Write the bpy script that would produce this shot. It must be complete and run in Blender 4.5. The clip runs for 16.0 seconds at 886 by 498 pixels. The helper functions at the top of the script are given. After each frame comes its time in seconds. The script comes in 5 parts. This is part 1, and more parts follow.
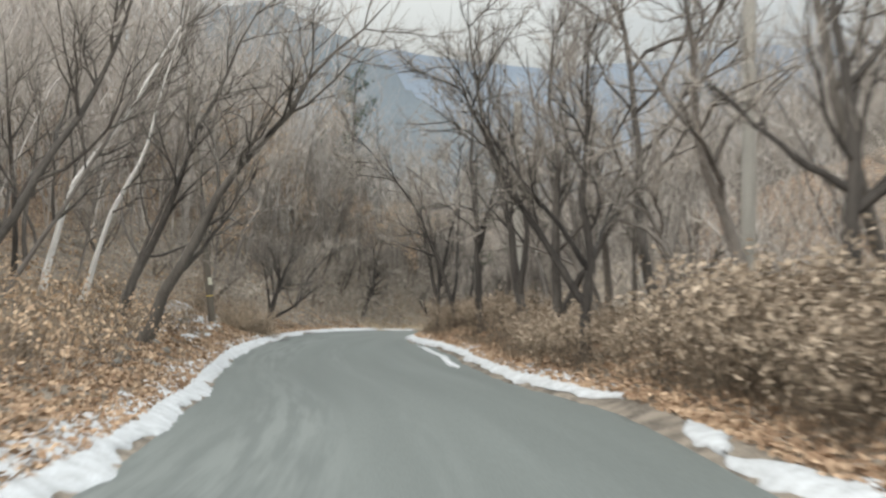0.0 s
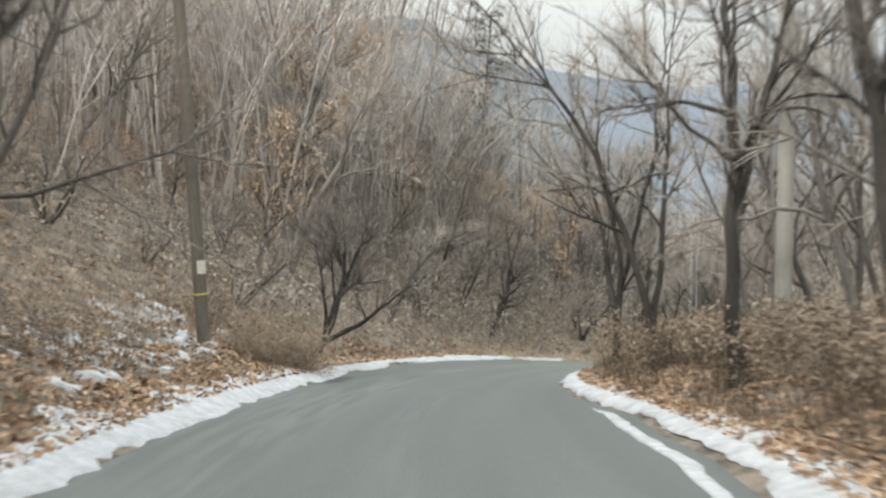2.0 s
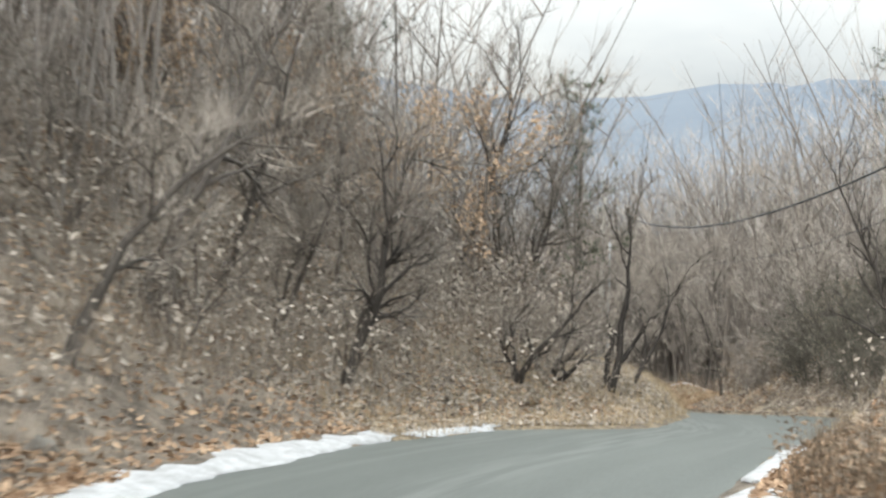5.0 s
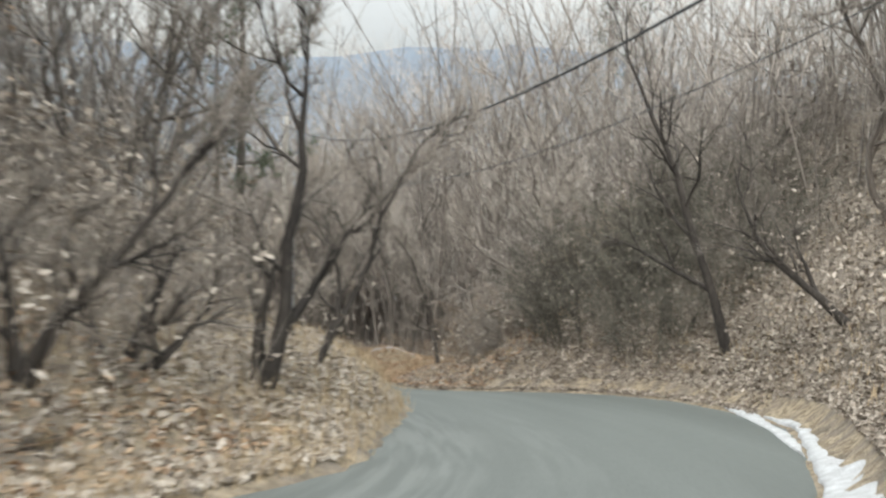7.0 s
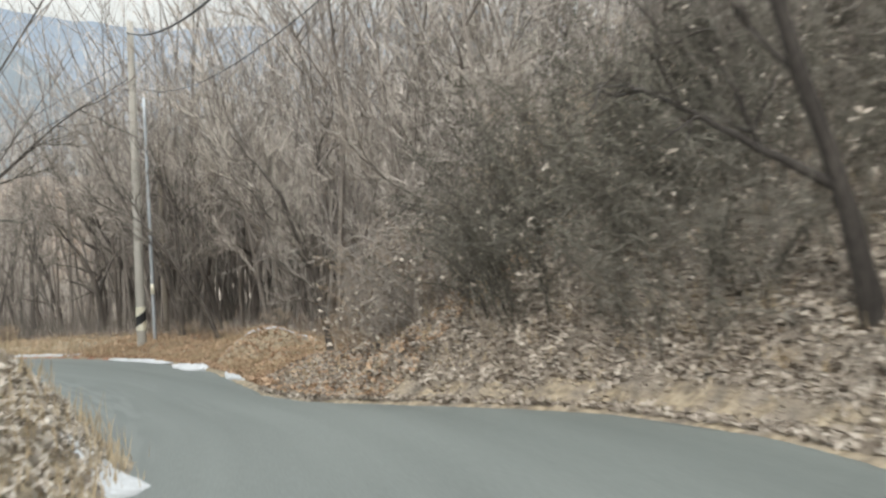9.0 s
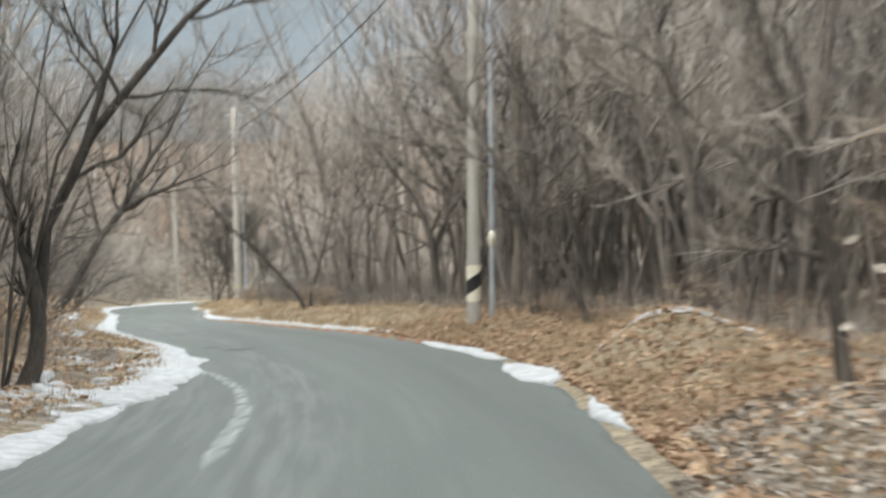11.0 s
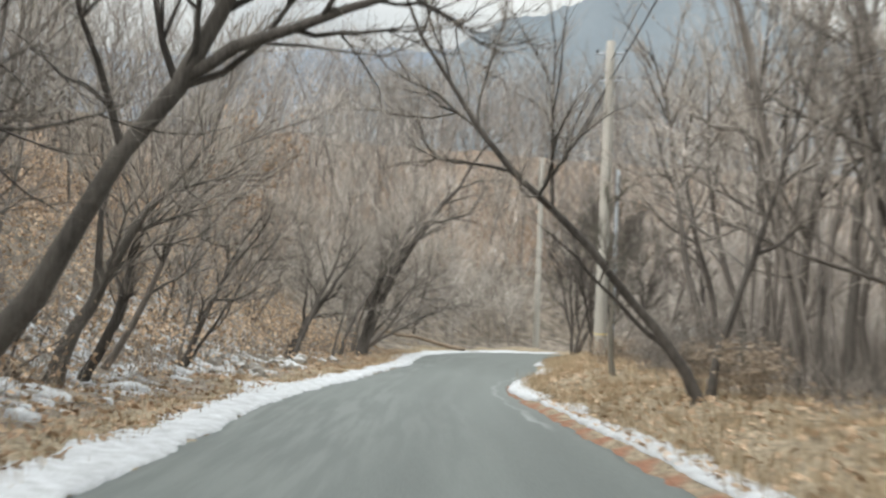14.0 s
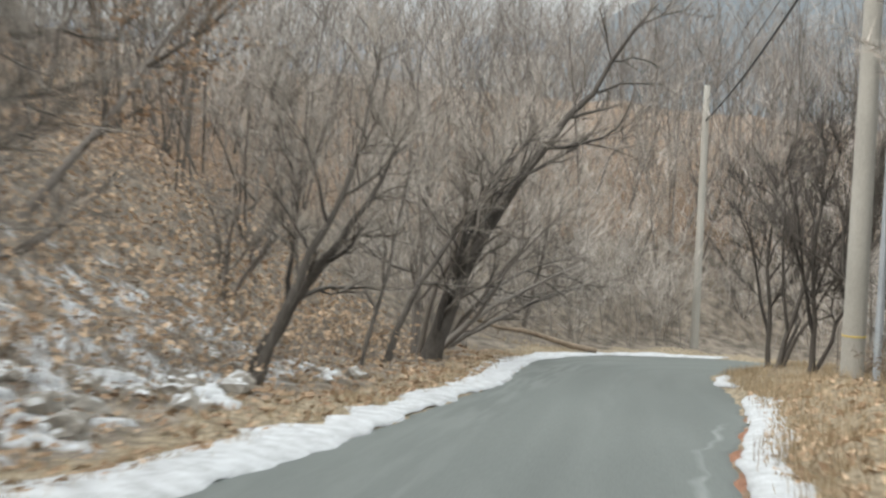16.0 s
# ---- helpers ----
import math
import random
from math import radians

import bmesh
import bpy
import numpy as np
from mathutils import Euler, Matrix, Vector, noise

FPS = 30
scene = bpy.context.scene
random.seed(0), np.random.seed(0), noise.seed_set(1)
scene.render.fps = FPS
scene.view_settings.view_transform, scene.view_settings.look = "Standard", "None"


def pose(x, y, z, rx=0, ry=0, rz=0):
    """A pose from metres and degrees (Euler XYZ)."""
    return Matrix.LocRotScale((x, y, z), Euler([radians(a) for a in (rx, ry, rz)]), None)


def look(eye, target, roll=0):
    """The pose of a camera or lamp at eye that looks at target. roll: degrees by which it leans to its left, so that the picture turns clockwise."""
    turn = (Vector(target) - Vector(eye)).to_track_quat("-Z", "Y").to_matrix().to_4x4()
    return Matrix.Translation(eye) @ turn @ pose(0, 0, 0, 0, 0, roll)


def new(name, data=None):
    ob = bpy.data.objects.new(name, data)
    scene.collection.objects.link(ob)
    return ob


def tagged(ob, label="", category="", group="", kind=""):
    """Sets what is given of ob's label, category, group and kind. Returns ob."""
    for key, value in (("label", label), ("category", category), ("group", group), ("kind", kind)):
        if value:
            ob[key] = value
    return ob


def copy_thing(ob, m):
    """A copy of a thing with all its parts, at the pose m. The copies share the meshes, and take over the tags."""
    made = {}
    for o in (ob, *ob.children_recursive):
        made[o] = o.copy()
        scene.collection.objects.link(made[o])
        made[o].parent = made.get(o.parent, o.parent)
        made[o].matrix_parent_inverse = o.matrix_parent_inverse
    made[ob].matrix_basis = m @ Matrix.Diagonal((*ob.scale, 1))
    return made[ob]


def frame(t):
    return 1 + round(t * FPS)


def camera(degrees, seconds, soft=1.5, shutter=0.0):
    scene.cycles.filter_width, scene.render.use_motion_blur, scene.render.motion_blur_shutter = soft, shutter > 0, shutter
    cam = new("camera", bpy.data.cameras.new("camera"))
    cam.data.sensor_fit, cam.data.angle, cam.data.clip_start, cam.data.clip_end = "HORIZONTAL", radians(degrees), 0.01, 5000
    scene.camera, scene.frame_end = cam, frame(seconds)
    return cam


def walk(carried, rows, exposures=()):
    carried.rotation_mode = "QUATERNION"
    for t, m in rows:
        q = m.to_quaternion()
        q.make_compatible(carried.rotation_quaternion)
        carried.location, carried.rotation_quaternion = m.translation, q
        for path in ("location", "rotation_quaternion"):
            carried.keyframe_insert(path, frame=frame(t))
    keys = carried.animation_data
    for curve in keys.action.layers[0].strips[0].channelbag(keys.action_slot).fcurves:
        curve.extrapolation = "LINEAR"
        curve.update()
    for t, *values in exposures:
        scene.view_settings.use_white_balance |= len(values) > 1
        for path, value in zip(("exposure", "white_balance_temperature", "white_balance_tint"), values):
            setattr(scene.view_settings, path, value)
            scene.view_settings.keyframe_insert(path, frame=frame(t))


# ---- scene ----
cam = camera(42.05, 16.0, soft=2.4, shutter=0.5)
PATH = [
    (0, (0.001, 0.000, 1.351), (-0.013, 9.988, 0.863), -0.44),
    (0.5, (0.079, 4.551, 0.856), (-0.402, 14.534, 0.559), -1.48),
    (1, (-0.091, 9.142, 0.400), (-0.941, 19.104, 0.210), -0.61),
    (1.5, (-0.458, 13.826, -0.037), (-1.514, 23.766, -0.350), 0.51),
    (2, (-1.007, 18.171, -0.495), (-2.215, 28.093, -0.814), 0.47),
    (2.5, (-1.689, 22.230, -0.914), (-2.968, 32.146, -1.117), 0.37),
    (3, (-2.397, 26.064, -1.230), (-3.612, 35.990, -1.308), 1.19),
    (5.5, (-2.843, 43.946, -2.732), (-2.256, 53.924, -3.055), 0.43),
    (6, (-2.211, 47.568, -3.164), (-1.020, 57.483, -3.697), 0.15),
    (6.5, (-1.361, 50.989, -3.546), (0.684, 60.764, -4.070), 0.13),
    (7, (-0.248, 54.187, -3.933), (2.455, 63.802, -4.424), 1.02),
    (7.5, (1.036, 57.216, -4.328), (4.206, 66.679, -4.966), 0.23),
    (8, (2.467, 60.215, -4.738), (5.930, 69.554, -5.623), -0.84),
    (10.5, (6.568, 78.102, -7.023), (7.585, 88.035, -7.583), -1.41),
    (11, (6.890, 82.219, -7.724), (6.765, 92.178, -8.627), -0.70),
    (11.5, (6.971, 86.416, -8.401), (6.071, 96.321, -9.441), -1.80),
    (12, (6.809, 90.758, -8.965), (5.343, 100.621, -9.721), -1.20),
    (12.5, (6.403, 95.210, -9.451), (4.360, 104.982, -10.016), 0.33),
    (13, (5.688, 99.564, -9.973), (3.068, 109.197, -10.556), 1.09),
    (13.5, (4.813, 103.690, -10.463), (1.684, 113.173, -10.991), 1.46),
    (14, (3.745, 107.558, -10.883), (0.122, 116.867, -11.350), 1.77),
    (14.5, (2.354, 111.588, -11.344), (-1.786, 120.677, -11.834), 1.39),
    (15, (0.900, 115.503, -11.854), (-3.625, 124.400, -12.455), 1.06),
    (15.5, (-0.709, 119.459, -12.371), (-5.408, 128.268, -12.953), 1.35),
    (16, (-2.336, 123.471, -12.850), (-6.938, 132.329, -13.439), 2.19),
]
EXPOSURE = [(0, 0.39), (2, 0.56), (3, 0.70), (5.5, 0.78), (7, 0.70), (8, 0.74), (10.5, 0.86), (12, 0.76), (14, 0.70), (16, 0.52)]
walk(cam, [(t, look(eye, target, roll)) for t, eye, target, roll in PATH], EXPOSURE)

# ---- world and light ----
world = bpy.data.worlds.new("sky")
scene.world = world
world.use_nodes = True
wt = world.node_tree
wt.nodes.clear()
w_out = wt.nodes.new("ShaderNodeOutputWorld")
w_bg = wt.nodes.new("ShaderNodeBackground")
w_sky = wt.nodes.new("ShaderNodeTexSky")
w_sky.sky_type = "NISHITA"
w_sky.sun_disc = False
w_sky.sun_elevation = radians(33)
w_sky.sun_rotation = radians(209)
w_sky.air_density = 1.0
w_sky.dust_density = 4.0
w_co = wt.nodes.new("ShaderNodeTexCoord")
w_map = wt.nodes.new("ShaderNodeMapping")
w_map.inputs["Scale"].default_value = (1.5, 1.5, 5.0)
w_noise = wt.nodes.new("ShaderNodeTexNoise")
w_noise.inputs["Scale"].default_value = 2.2
w_noise.inputs["Detail"].default_value = 6
w_ramp = wt.nodes.new("ShaderNodeValToRGB")
w_ramp.color_ramp.elements[0].position = 0.32
w_ramp.color_ramp.elements[0].color = (9.45, 10.1, 10.35, 1)
w_ramp.color_ramp.elements[1].position = 0.62
w_ramp.color_ramp.elements[1].color = (12.6, 13.0, 12.6, 1)
w_mix = wt.nodes.new("ShaderNodeMix")
w_mix.data_type = "RGBA"
w_mix.inputs["Factor"].default_value = 0.86
wt.links.new(w_co.outputs["Generated"], w_map.inputs["Vector"])
wt.links.new(w_map.outputs["Vector"], w_noise.inputs["Vector"])
wt.links.new(w_noise.outputs["Fac"], w_ramp.inputs["Fac"])
wt.links.new(w_sky.outputs["Color"], w_mix.inputs["A"])
wt.links.new(w_ramp.outputs["Color"], w_mix.inputs["B"])
# an overcast sky is brightest overhead
w_sep = wt.nodes.new("ShaderNodeSeparateXYZ")
wt.links.new(w_co.outputs["Generated"], w_sep.inputs[0])
w_rise = wt.nodes.new("ShaderNodeMapRange")
w_rise.inputs["From Min"].default_value, w_rise.inputs["From Max"].default_value = 0.0, 1.0
w_rise.inputs["To Min"].default_value, w_rise.inputs["To Max"].default_value = 0.37, 2.85
wt.links.new(w_sep.outputs["Z"], w_rise.inputs["Value"])
w_mul = wt.nodes.new("ShaderNodeVectorMath")
w_mul.operation = "SCALE"
wt.links.new(w_mix.outputs["Result"], w_mul.inputs[0])
wt.links.new(w_rise.outputs["Result"], w_mul.inputs["Scale"])
wt.links.new(w_mul.outputs["Vector"], w_bg.inputs["Color"])
w_bg.inputs["Strength"].default_value = 0.067
wt.links.new(w_bg.outputs["Background"], w_out.inputs["Surface"])

sun_data = bpy.data.lights.new("sun", "SUN")
sun_data.energy = 1.5
sun_data.angle = radians(14)
sun_data.color = (1.0, 0.965, 0.91)
sun = new("sun", sun_data)
sun.matrix_world = look((-36, -4, 40), (0, 60, -8))

# ---- materials ----


def material(name, dark, light, scale=4.0, rough=0.9, bump=0.3, fine=40.0, stretch=(1, 1, 1), metal=0.0, vary=0.0, spec=0.3, dist=0.02, lo=0.3, hi=0.7, coords=""):
    m = bpy.data.materials.new(name)
    m.use_nodes = True
    nt = m.node_tree
    b = nt.nodes["Principled BSDF"]
    b.inputs["Roughness"].default_value = rough
    b.inputs["Metallic"].default_value = metal
    b.inputs["Specular IOR Level"].default_value = spec
    co = nt.nodes.new("ShaderNodeTexCoord")
    mp = nt.nodes.new("ShaderNodeMapping")
    mp.inputs["Scale"].default_value = stretch
    if coords:
        co = nt.nodes.new("ShaderNodeAttribute")
        co.attribute_name = coords
        nt.links.new(co.outputs["Vector"], mp.inputs["Vector"])
    else:
        nt.links.new(co.outputs["Object"], mp.inputs["Vector"])
    n1 = nt.nodes.new("ShaderNodeTexNoise")
    n1.inputs["Scale"].default_value = scale
    n1.inputs["Detail"].default_value = 5
    n2 = nt.nodes.new("ShaderNodeTexNoise")
    n2.inputs["Scale"].default_value = fine
    n2.inputs["Detail"].default_value = 4
    nt.links.new(mp.outputs["Vector"], n1.inputs["Vector"])
    nt.links.new(mp.outputs["Vector"], n2.inputs["Vector"])
    add = nt.nodes.new("ShaderNodeMath")
    add.operation = "MULTIPLY_ADD"
    add.inputs[1].default_value = 0.6
    nt.links.new(n1.outputs["Fac"], add.inputs[0])
    half = nt.nodes.new("ShaderNodeMath")
    half.operation = "MULTIPLY"
    half.inputs[1].default_value = 0.4
    nt.links.new(n2.outputs["Fac"], half.inputs[0])
    nt.links.new(half.outputs[0], add.inputs[2])
    fac = add.outputs[0]
    if vary:
        info = nt.nodes.new("ShaderNodeNewGeometry")
        oi = nt.nodes.new("ShaderNodeObjectInfo")
        s1 = nt.nodes.new("ShaderNodeMath")
        s1.operation = "ADD"
        nt.links.new(info.outputs["Random Per Island"], s1.inputs[0])
        nt.links.new(oi.outputs["Random"], s1.inputs[1])
        s2 = nt.nodes.new("ShaderNodeMath")
        s2.operation = "MULTIPLY_ADD"
        s2.inputs[1].default_value = vary
        nt.links.new(s1.outputs[0], s2.inputs[0])
        s3 = nt.nodes.new("ShaderNodeMath")
        s3.operation = "SUBTRACT"
        s3.inputs[1].default_value = vary
        nt.links.new(fac, s3.inputs[0])
        nt.links.new(s3.outputs[0], s2.inputs[2])
        fac = s2.outputs[0]
    r = nt.nodes.new("ShaderNodeValToRGB")
    r.color_ramp.elements[0].position = lo
    r.color_ramp.elements[0].color = (*dark, 1)
    r.color_ramp.elements[1].position = hi
    r.color_ramp.elements[1].color = (*light, 1)
    nt.links.new(fac, r.inputs["Fac"])
    nt.links.new(r.outputs["Color"], b.inputs["Base Color"])
    if bump:
        bp = nt.nodes.new("ShaderNodeBump")
        bp.inputs["Strength"].default_value = bump
        bp.inputs["Distance"].default_value = dist
        nt.links.new(n2.outputs["Fac"], bp.inputs["Height"])
        nt.links.new(bp.outputs["Normal"], b.inputs["Normal"])
    return m


def mix_in(m, attribute, dark, light, scale, ragged=0.5, coords=""):
    """Lay a second surface over a material where a vertex attribute says so, with a ragged border."""
    nt = m.node_tree
    b = nt.nodes["Principled BSDF"]
    old = b.inputs["Base Color"].links[0].from_socket
    at = nt.nodes.new("ShaderNodeAttribute")
    at.attribute_name = attribute
    n = nt.nodes.new("ShaderNodeTexNoise")
    n.inputs["Scale"].default_value = scale
    n.inputs["Detail"].default_value = 7
    if coords:
        mp = nt.nodes.new("ShaderNodeMapping")
        mp.inputs["Scale"].default_value = (1.0, 0.06, 1.0)
        co = nt.nodes.new("ShaderNodeAttribute")
        co.attribute_name = coords
        nt.links.new(co.outputs["Vector"], mp.inputs["Vector"])
        where = mp.outputs["Vector"]
    else:
        where = nt.nodes.new("ShaderNodeTexCoord").outputs["Object"]
    nt.links.new(where, n.inputs["Vector"])
    a = nt.nodes.new("ShaderNodeMath")
    a.operation = "MULTIPLY_ADD"
    a.inputs[1].default_value = ragged * 2
    nt.links.new(n.outputs["Fac"], a.inputs[0])
    sub = nt.nodes.new("ShaderNodeMath")
    sub.operation = "SUBTRACT"
    sub.inputs[1].default_value = ragged
    nt.links.new(at.outputs["Fac"], sub.inputs[0])
    nt.links.new(sub.outputs[0], a.inputs[2])
    step = nt.nodes.new("ShaderNodeMapRange")
    step.inputs["From Min"].default_value = 0.42
    step.inputs["From Max"].default_value = 0.58
    nt.links.new(a.outputs[0], step.inputs["Value"])
    r = nt.nodes.new("ShaderNodeValToRGB")
    r.color_ramp.elements[0].position = 0.41
    r.color_ramp.elements[0].color = (*dark, 1)
    r.color_ramp.elements[1].position = 0.6
    r.color_ramp.elements[1].color = (*light, 1)
    n2 = nt.nodes.new("ShaderNodeTexNoise")
    n2.inputs["Scale"].default_value = scale * 6
    n2.inputs["Detail"].default_value = 5
    nt.links.new(where, n2.inputs["Vector"])
    nt.links.new(n2.outputs["Fac"], r.inputs["Fac"])
    mx = nt.nodes.new("ShaderNodeMix")
    mx.data_type = "RGBA"
    nt.links.new(step.outputs["Result"], mx.inputs["Factor"])
    nt.links.new(old, mx.inputs["A"])
    nt.links.new(r.outputs["Color"], mx.inputs["B"])
    nt.links.new(mx.outputs["Result"], b.inputs["Base Color"])
    return m


M_GROUND = material("leaf_litter_ground", (0.10, 0.085, 0.070), (0.31, 0.264, 0.214), 2.2, 0.95, 0.9, 26, dist=0.06, lo=0.4, hi=0.6)
mix_in(M_GROUND, "forest", (0.11, 0.078, 0.055), (0.34, 0.245, 0.175), 1.3, 0.3)
mix_in(M_GROUND, "straw", (0.20, 0.16, 0.11), (0.41, 0.34, 0.245), 1.6, 0.35)
mix_in(M_GROUND, "soil", (0.22, 0.105, 0.065), (0.34, 0.175, 0.11), 2.0, 0.25)
mix_in(M_GROUND, "snowy", (0.44, 0.455, 0.47), (0.66, 0.68, 0.70), 1.7, 0.55)
M_ASPHALT = material("worn_asphalt", (0.080, 0.092, 0.086), (0.134, 0.150, 0.141), 1.3, 0.66, 0.2, 60, dist=0.004, spec=0.5, coords="lane", stretch=(1.0, 0.05, 1.0))
mix_in(M_ASPHALT, "damp", (0.098, 0.111, 0.105), (0.145, 0.160, 0.151), 0.9, 0.2, "lane")
mix_in(M_ASPHALT, "salt", (0.25, 0.275, 0.265), (0.34, 0.36, 0.35), 1.2, 0.18, "lane")
mix_in(M_ASPHALT, "patch", (0.035, 0.038, 0.037), (0.07, 0.074, 0.071), 2.6, 0.5)
M_SNOW = material("old_snow", (0.31, 0.315, 0.32), (0.64, 0.66, 0.68), 5.0, 0.75, 0.6, 34, dist=0.03)
M_BARK = material("dark_bark", (0.045, 0.040, 0.036), (0.145, 0.130, 0.115), 3, 0.95, 0.8, 24, (1, 1, 0.25), vary=0.25)
M_GREY_BARK = material("grey_brown_bark", (0.085, 0.076, 0.068), (0.23, 0.207, 0.185), 3, 0.95, 0.7, 24, (1, 1, 0.25), vary=0.3)
# far twigs and stems: distance haze is painted in as paler greys
M_FAR_HAZED = material("hazed_far_twigs", (0.265, 0.242, 0.222), (0.55, 0.503, 0.46), 2, 0.95, 0, 20, vary=0.4)
M_STEM = material("hazed_far_stems", (0.13, 0.118, 0.106), (0.30, 0.272, 0.245), 2, 0.95, 0, 20, vary=0.4)
M_TWIG = material("grey_twigs", (0.18, 0.162, 0.144), (0.44, 0.396, 0.35), 2, 0.95, 0, 20, vary=0.4)
M_WARM = material("warm_twigs", (0.16, 0.122, 0.088), (0.40, 0.32, 0.24), 2, 0.95, 0, 20, vary=0.4)
M_BIRCH = material("pale_birch_bark", (0.62, 0.60, 0.57), (0.90, 0.88, 0.85), 2, 0.85, 0.4, 14, (1, 1, 2.0))
M_LEAF = material("dry_leaves", (0.175, 0.148, 0.121), (0.53, 0.475, 0.41), 2, 0.9, 0, 20, vary=0.36)
M_LEAF_WARM = material("russet_leaves", (0.26, 0.168, 0.107), (0.61, 0.45, 0.31), 2, 0.9, 0, 20, vary=0.36)
M_VINE = material("dark_vines", (0.06, 0.056, 0.046), (0.19, 0.178, 0.15), 2, 0.95, 0, 20, vary=0.4)
M_OLD_POLE = material("weathered_pole", (0.09, 0.078, 0.064), (0.19, 0.168, 0.14), 2, 0.95, 0.5, 30, (1, 1, 0.2))
M_STRAW = material("dry_grass", (0.25, 0.19, 0.12), (0.56, 0.45, 0.30), 2, 0.9, 0, 20, vary=0.4)
M_WEED = material("dry_weeds", (0.075, 0.057, 0.042), (0.21, 0.165, 0.12), 2, 0.95, 0, 20, vary=0.35)
M_FLUFF = material("pale_seed_heads", (0.14, 0.107, 0.078), (0.41, 0.33, 0.25), 2, 0.95, 0, 20, vary=0.35)
M_CONCRETE = material("pole_concrete", (0.27, 0.26, 0.235), (0.40, 0.385, 0.35), 2, 0.9, 0.4, 40, (1, 1, 0.3))
M_STEEL = material("galvanised_steel", (0.27, 0.30, 0.33), (0.42, 0.45, 0.48), 3, 0.5, 0.1, 40, metal=0.25)
M_BLACK = material("black_paint", (0.015, 0.016, 0.018), (0.03, 0.03, 0.032), 5, 0.5, 0, 30)
M_CREAM = material("cream_reflective", (0.52, 0.50, 0.40), (0.66, 0.64, 0.54), 5, 0.5, 0, 30)
M_YELLOW = material("yellow_band", (0.5, 0.36, 0.08), (0.7, 0.52, 0.15), 5, 0.5, 0, 30)
M_CABLE = material("cable_rubber", (0.03, 0.035, 0.04), (0.07, 0.075, 0.08), 3, 0.5, 0, 30)
M_ROCK = material("grey_rock", (0.10, 0.095, 0.085), (0.30, 0.28, 0.25), 3, 0.95, 0.7, 18)
M_PINE = material("pine_needles", (0.02, 0.035, 0.018), (0.07, 0.095, 0.05), 2, 0.9, 0, 20, vary=0.5)
M_WALL = material("whitewashed_wall", (0.34, 0.34, 0.33), (0.44, 0.44, 0.43), 3, 0.85, 0.2, 30)


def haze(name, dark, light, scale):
    """Backdrop of mountains with the haze of distance painted as a plain glow."""
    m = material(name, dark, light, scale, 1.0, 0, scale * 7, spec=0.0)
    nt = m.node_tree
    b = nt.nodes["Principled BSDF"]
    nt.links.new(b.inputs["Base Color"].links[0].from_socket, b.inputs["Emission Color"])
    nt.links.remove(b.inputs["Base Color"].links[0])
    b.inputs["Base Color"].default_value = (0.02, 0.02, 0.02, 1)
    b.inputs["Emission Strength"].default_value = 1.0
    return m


M_HILL_HAZE = haze("far_hillside_haze", (0.235, 0.29, 0.35), (0.26, 0.315, 0.37), 0.004)
M_HILL_NEAR_HAZE = haze("wooded_hillside_haze", (0.18, 0.218, 0.243), (0.21, 0.25, 0.275), 0.03)

# ---- plan of the road ----
CENTRE = [
    (0.30, -14.00, 1.50), (0.12, -6.00, 0.64), (0.04, 2.00, -0.22), (-0.14, 9.99, -1.03),
    (-0.97, 17.95, -1.82), (-2.36, 25.83, -2.56), (-3.26, 33.81, -3.23), (-3.09, 41.83, -3.91),
    (-1.72, 49.71, -4.75), (1.03, 57.21, -5.68), (4.11, 64.58, -6.67), (5.87, 72.43, -7.67),
    (6.77, 80.42, -8.77), (6.92, 88.41, -10.01), (6.24, 96.38, -10.94), (4.68, 104.22, -11.86),
    (2.26, 111.84, -12.74), (-0.64, 119.30, -13.69), (-3.61, 126.73, -14.60), (-6.34, 134.25, -15.52),
    (-8.85, 141.84, -16.44), (-11.24, 149.48, -17.36), (-12.83, 157.31, -18.28), (-11.19, 165.10, -19.20),
    (-5.76, 170.95, -20.12), (1.53, 174.24, -21.04),
]
S_KNOT = np.array([-14.0 + 8 * i for i in range(len(CENTRE))])
EDGE_L = np.array([(-14, 2.8), (9, 2.8), (16, 3.0), (27, 2.65), (39, 2.6), (44, 3.0), (50, 3.7), (55, 4.0), (60, 3.8), (63, 2.9), (66, 2.3), (70, 2.15), (76, 1.4),
                   (80, 1.5), (86, 2.7), (93, 3.9), (97, 3.8), (101, 3.3), (105, 2.9), (112, 2.7), (118, 2.9), (128, 3.0), (134, 2.6), (140, 2.2), (150, 1.9), (165, 3.2), (190, 3.0)])
EDGE_R = np.array([(-14, 2.6), (9, 2.5), (14, 2.7), (20, 2.4), (24, 2.7), (29, 3.1), (34, 3.0), (37, 2.3), (41, 1.8), (45, 1.5), (50, 1.1), (56, 1.1), (61, 1.0), (64, 1.8), (66.5, 2.43),
                   (68.4, 3.02), (71.3, 3.95), (72.6, 4.15), (75.5, 4.4), (78, 4.5), (81, 4.1), (84, 2.95), (88, 1.75), (91, 1.5), (95, 1.8), (101, 2.4), (106, 2.6), (112, 2.3), (118, 2.0), (128, 1.6), (134, 1.3), (138, 1.5), (143, 2.2), (150, 2.6), (165, 2.2), (190, 2.4)])


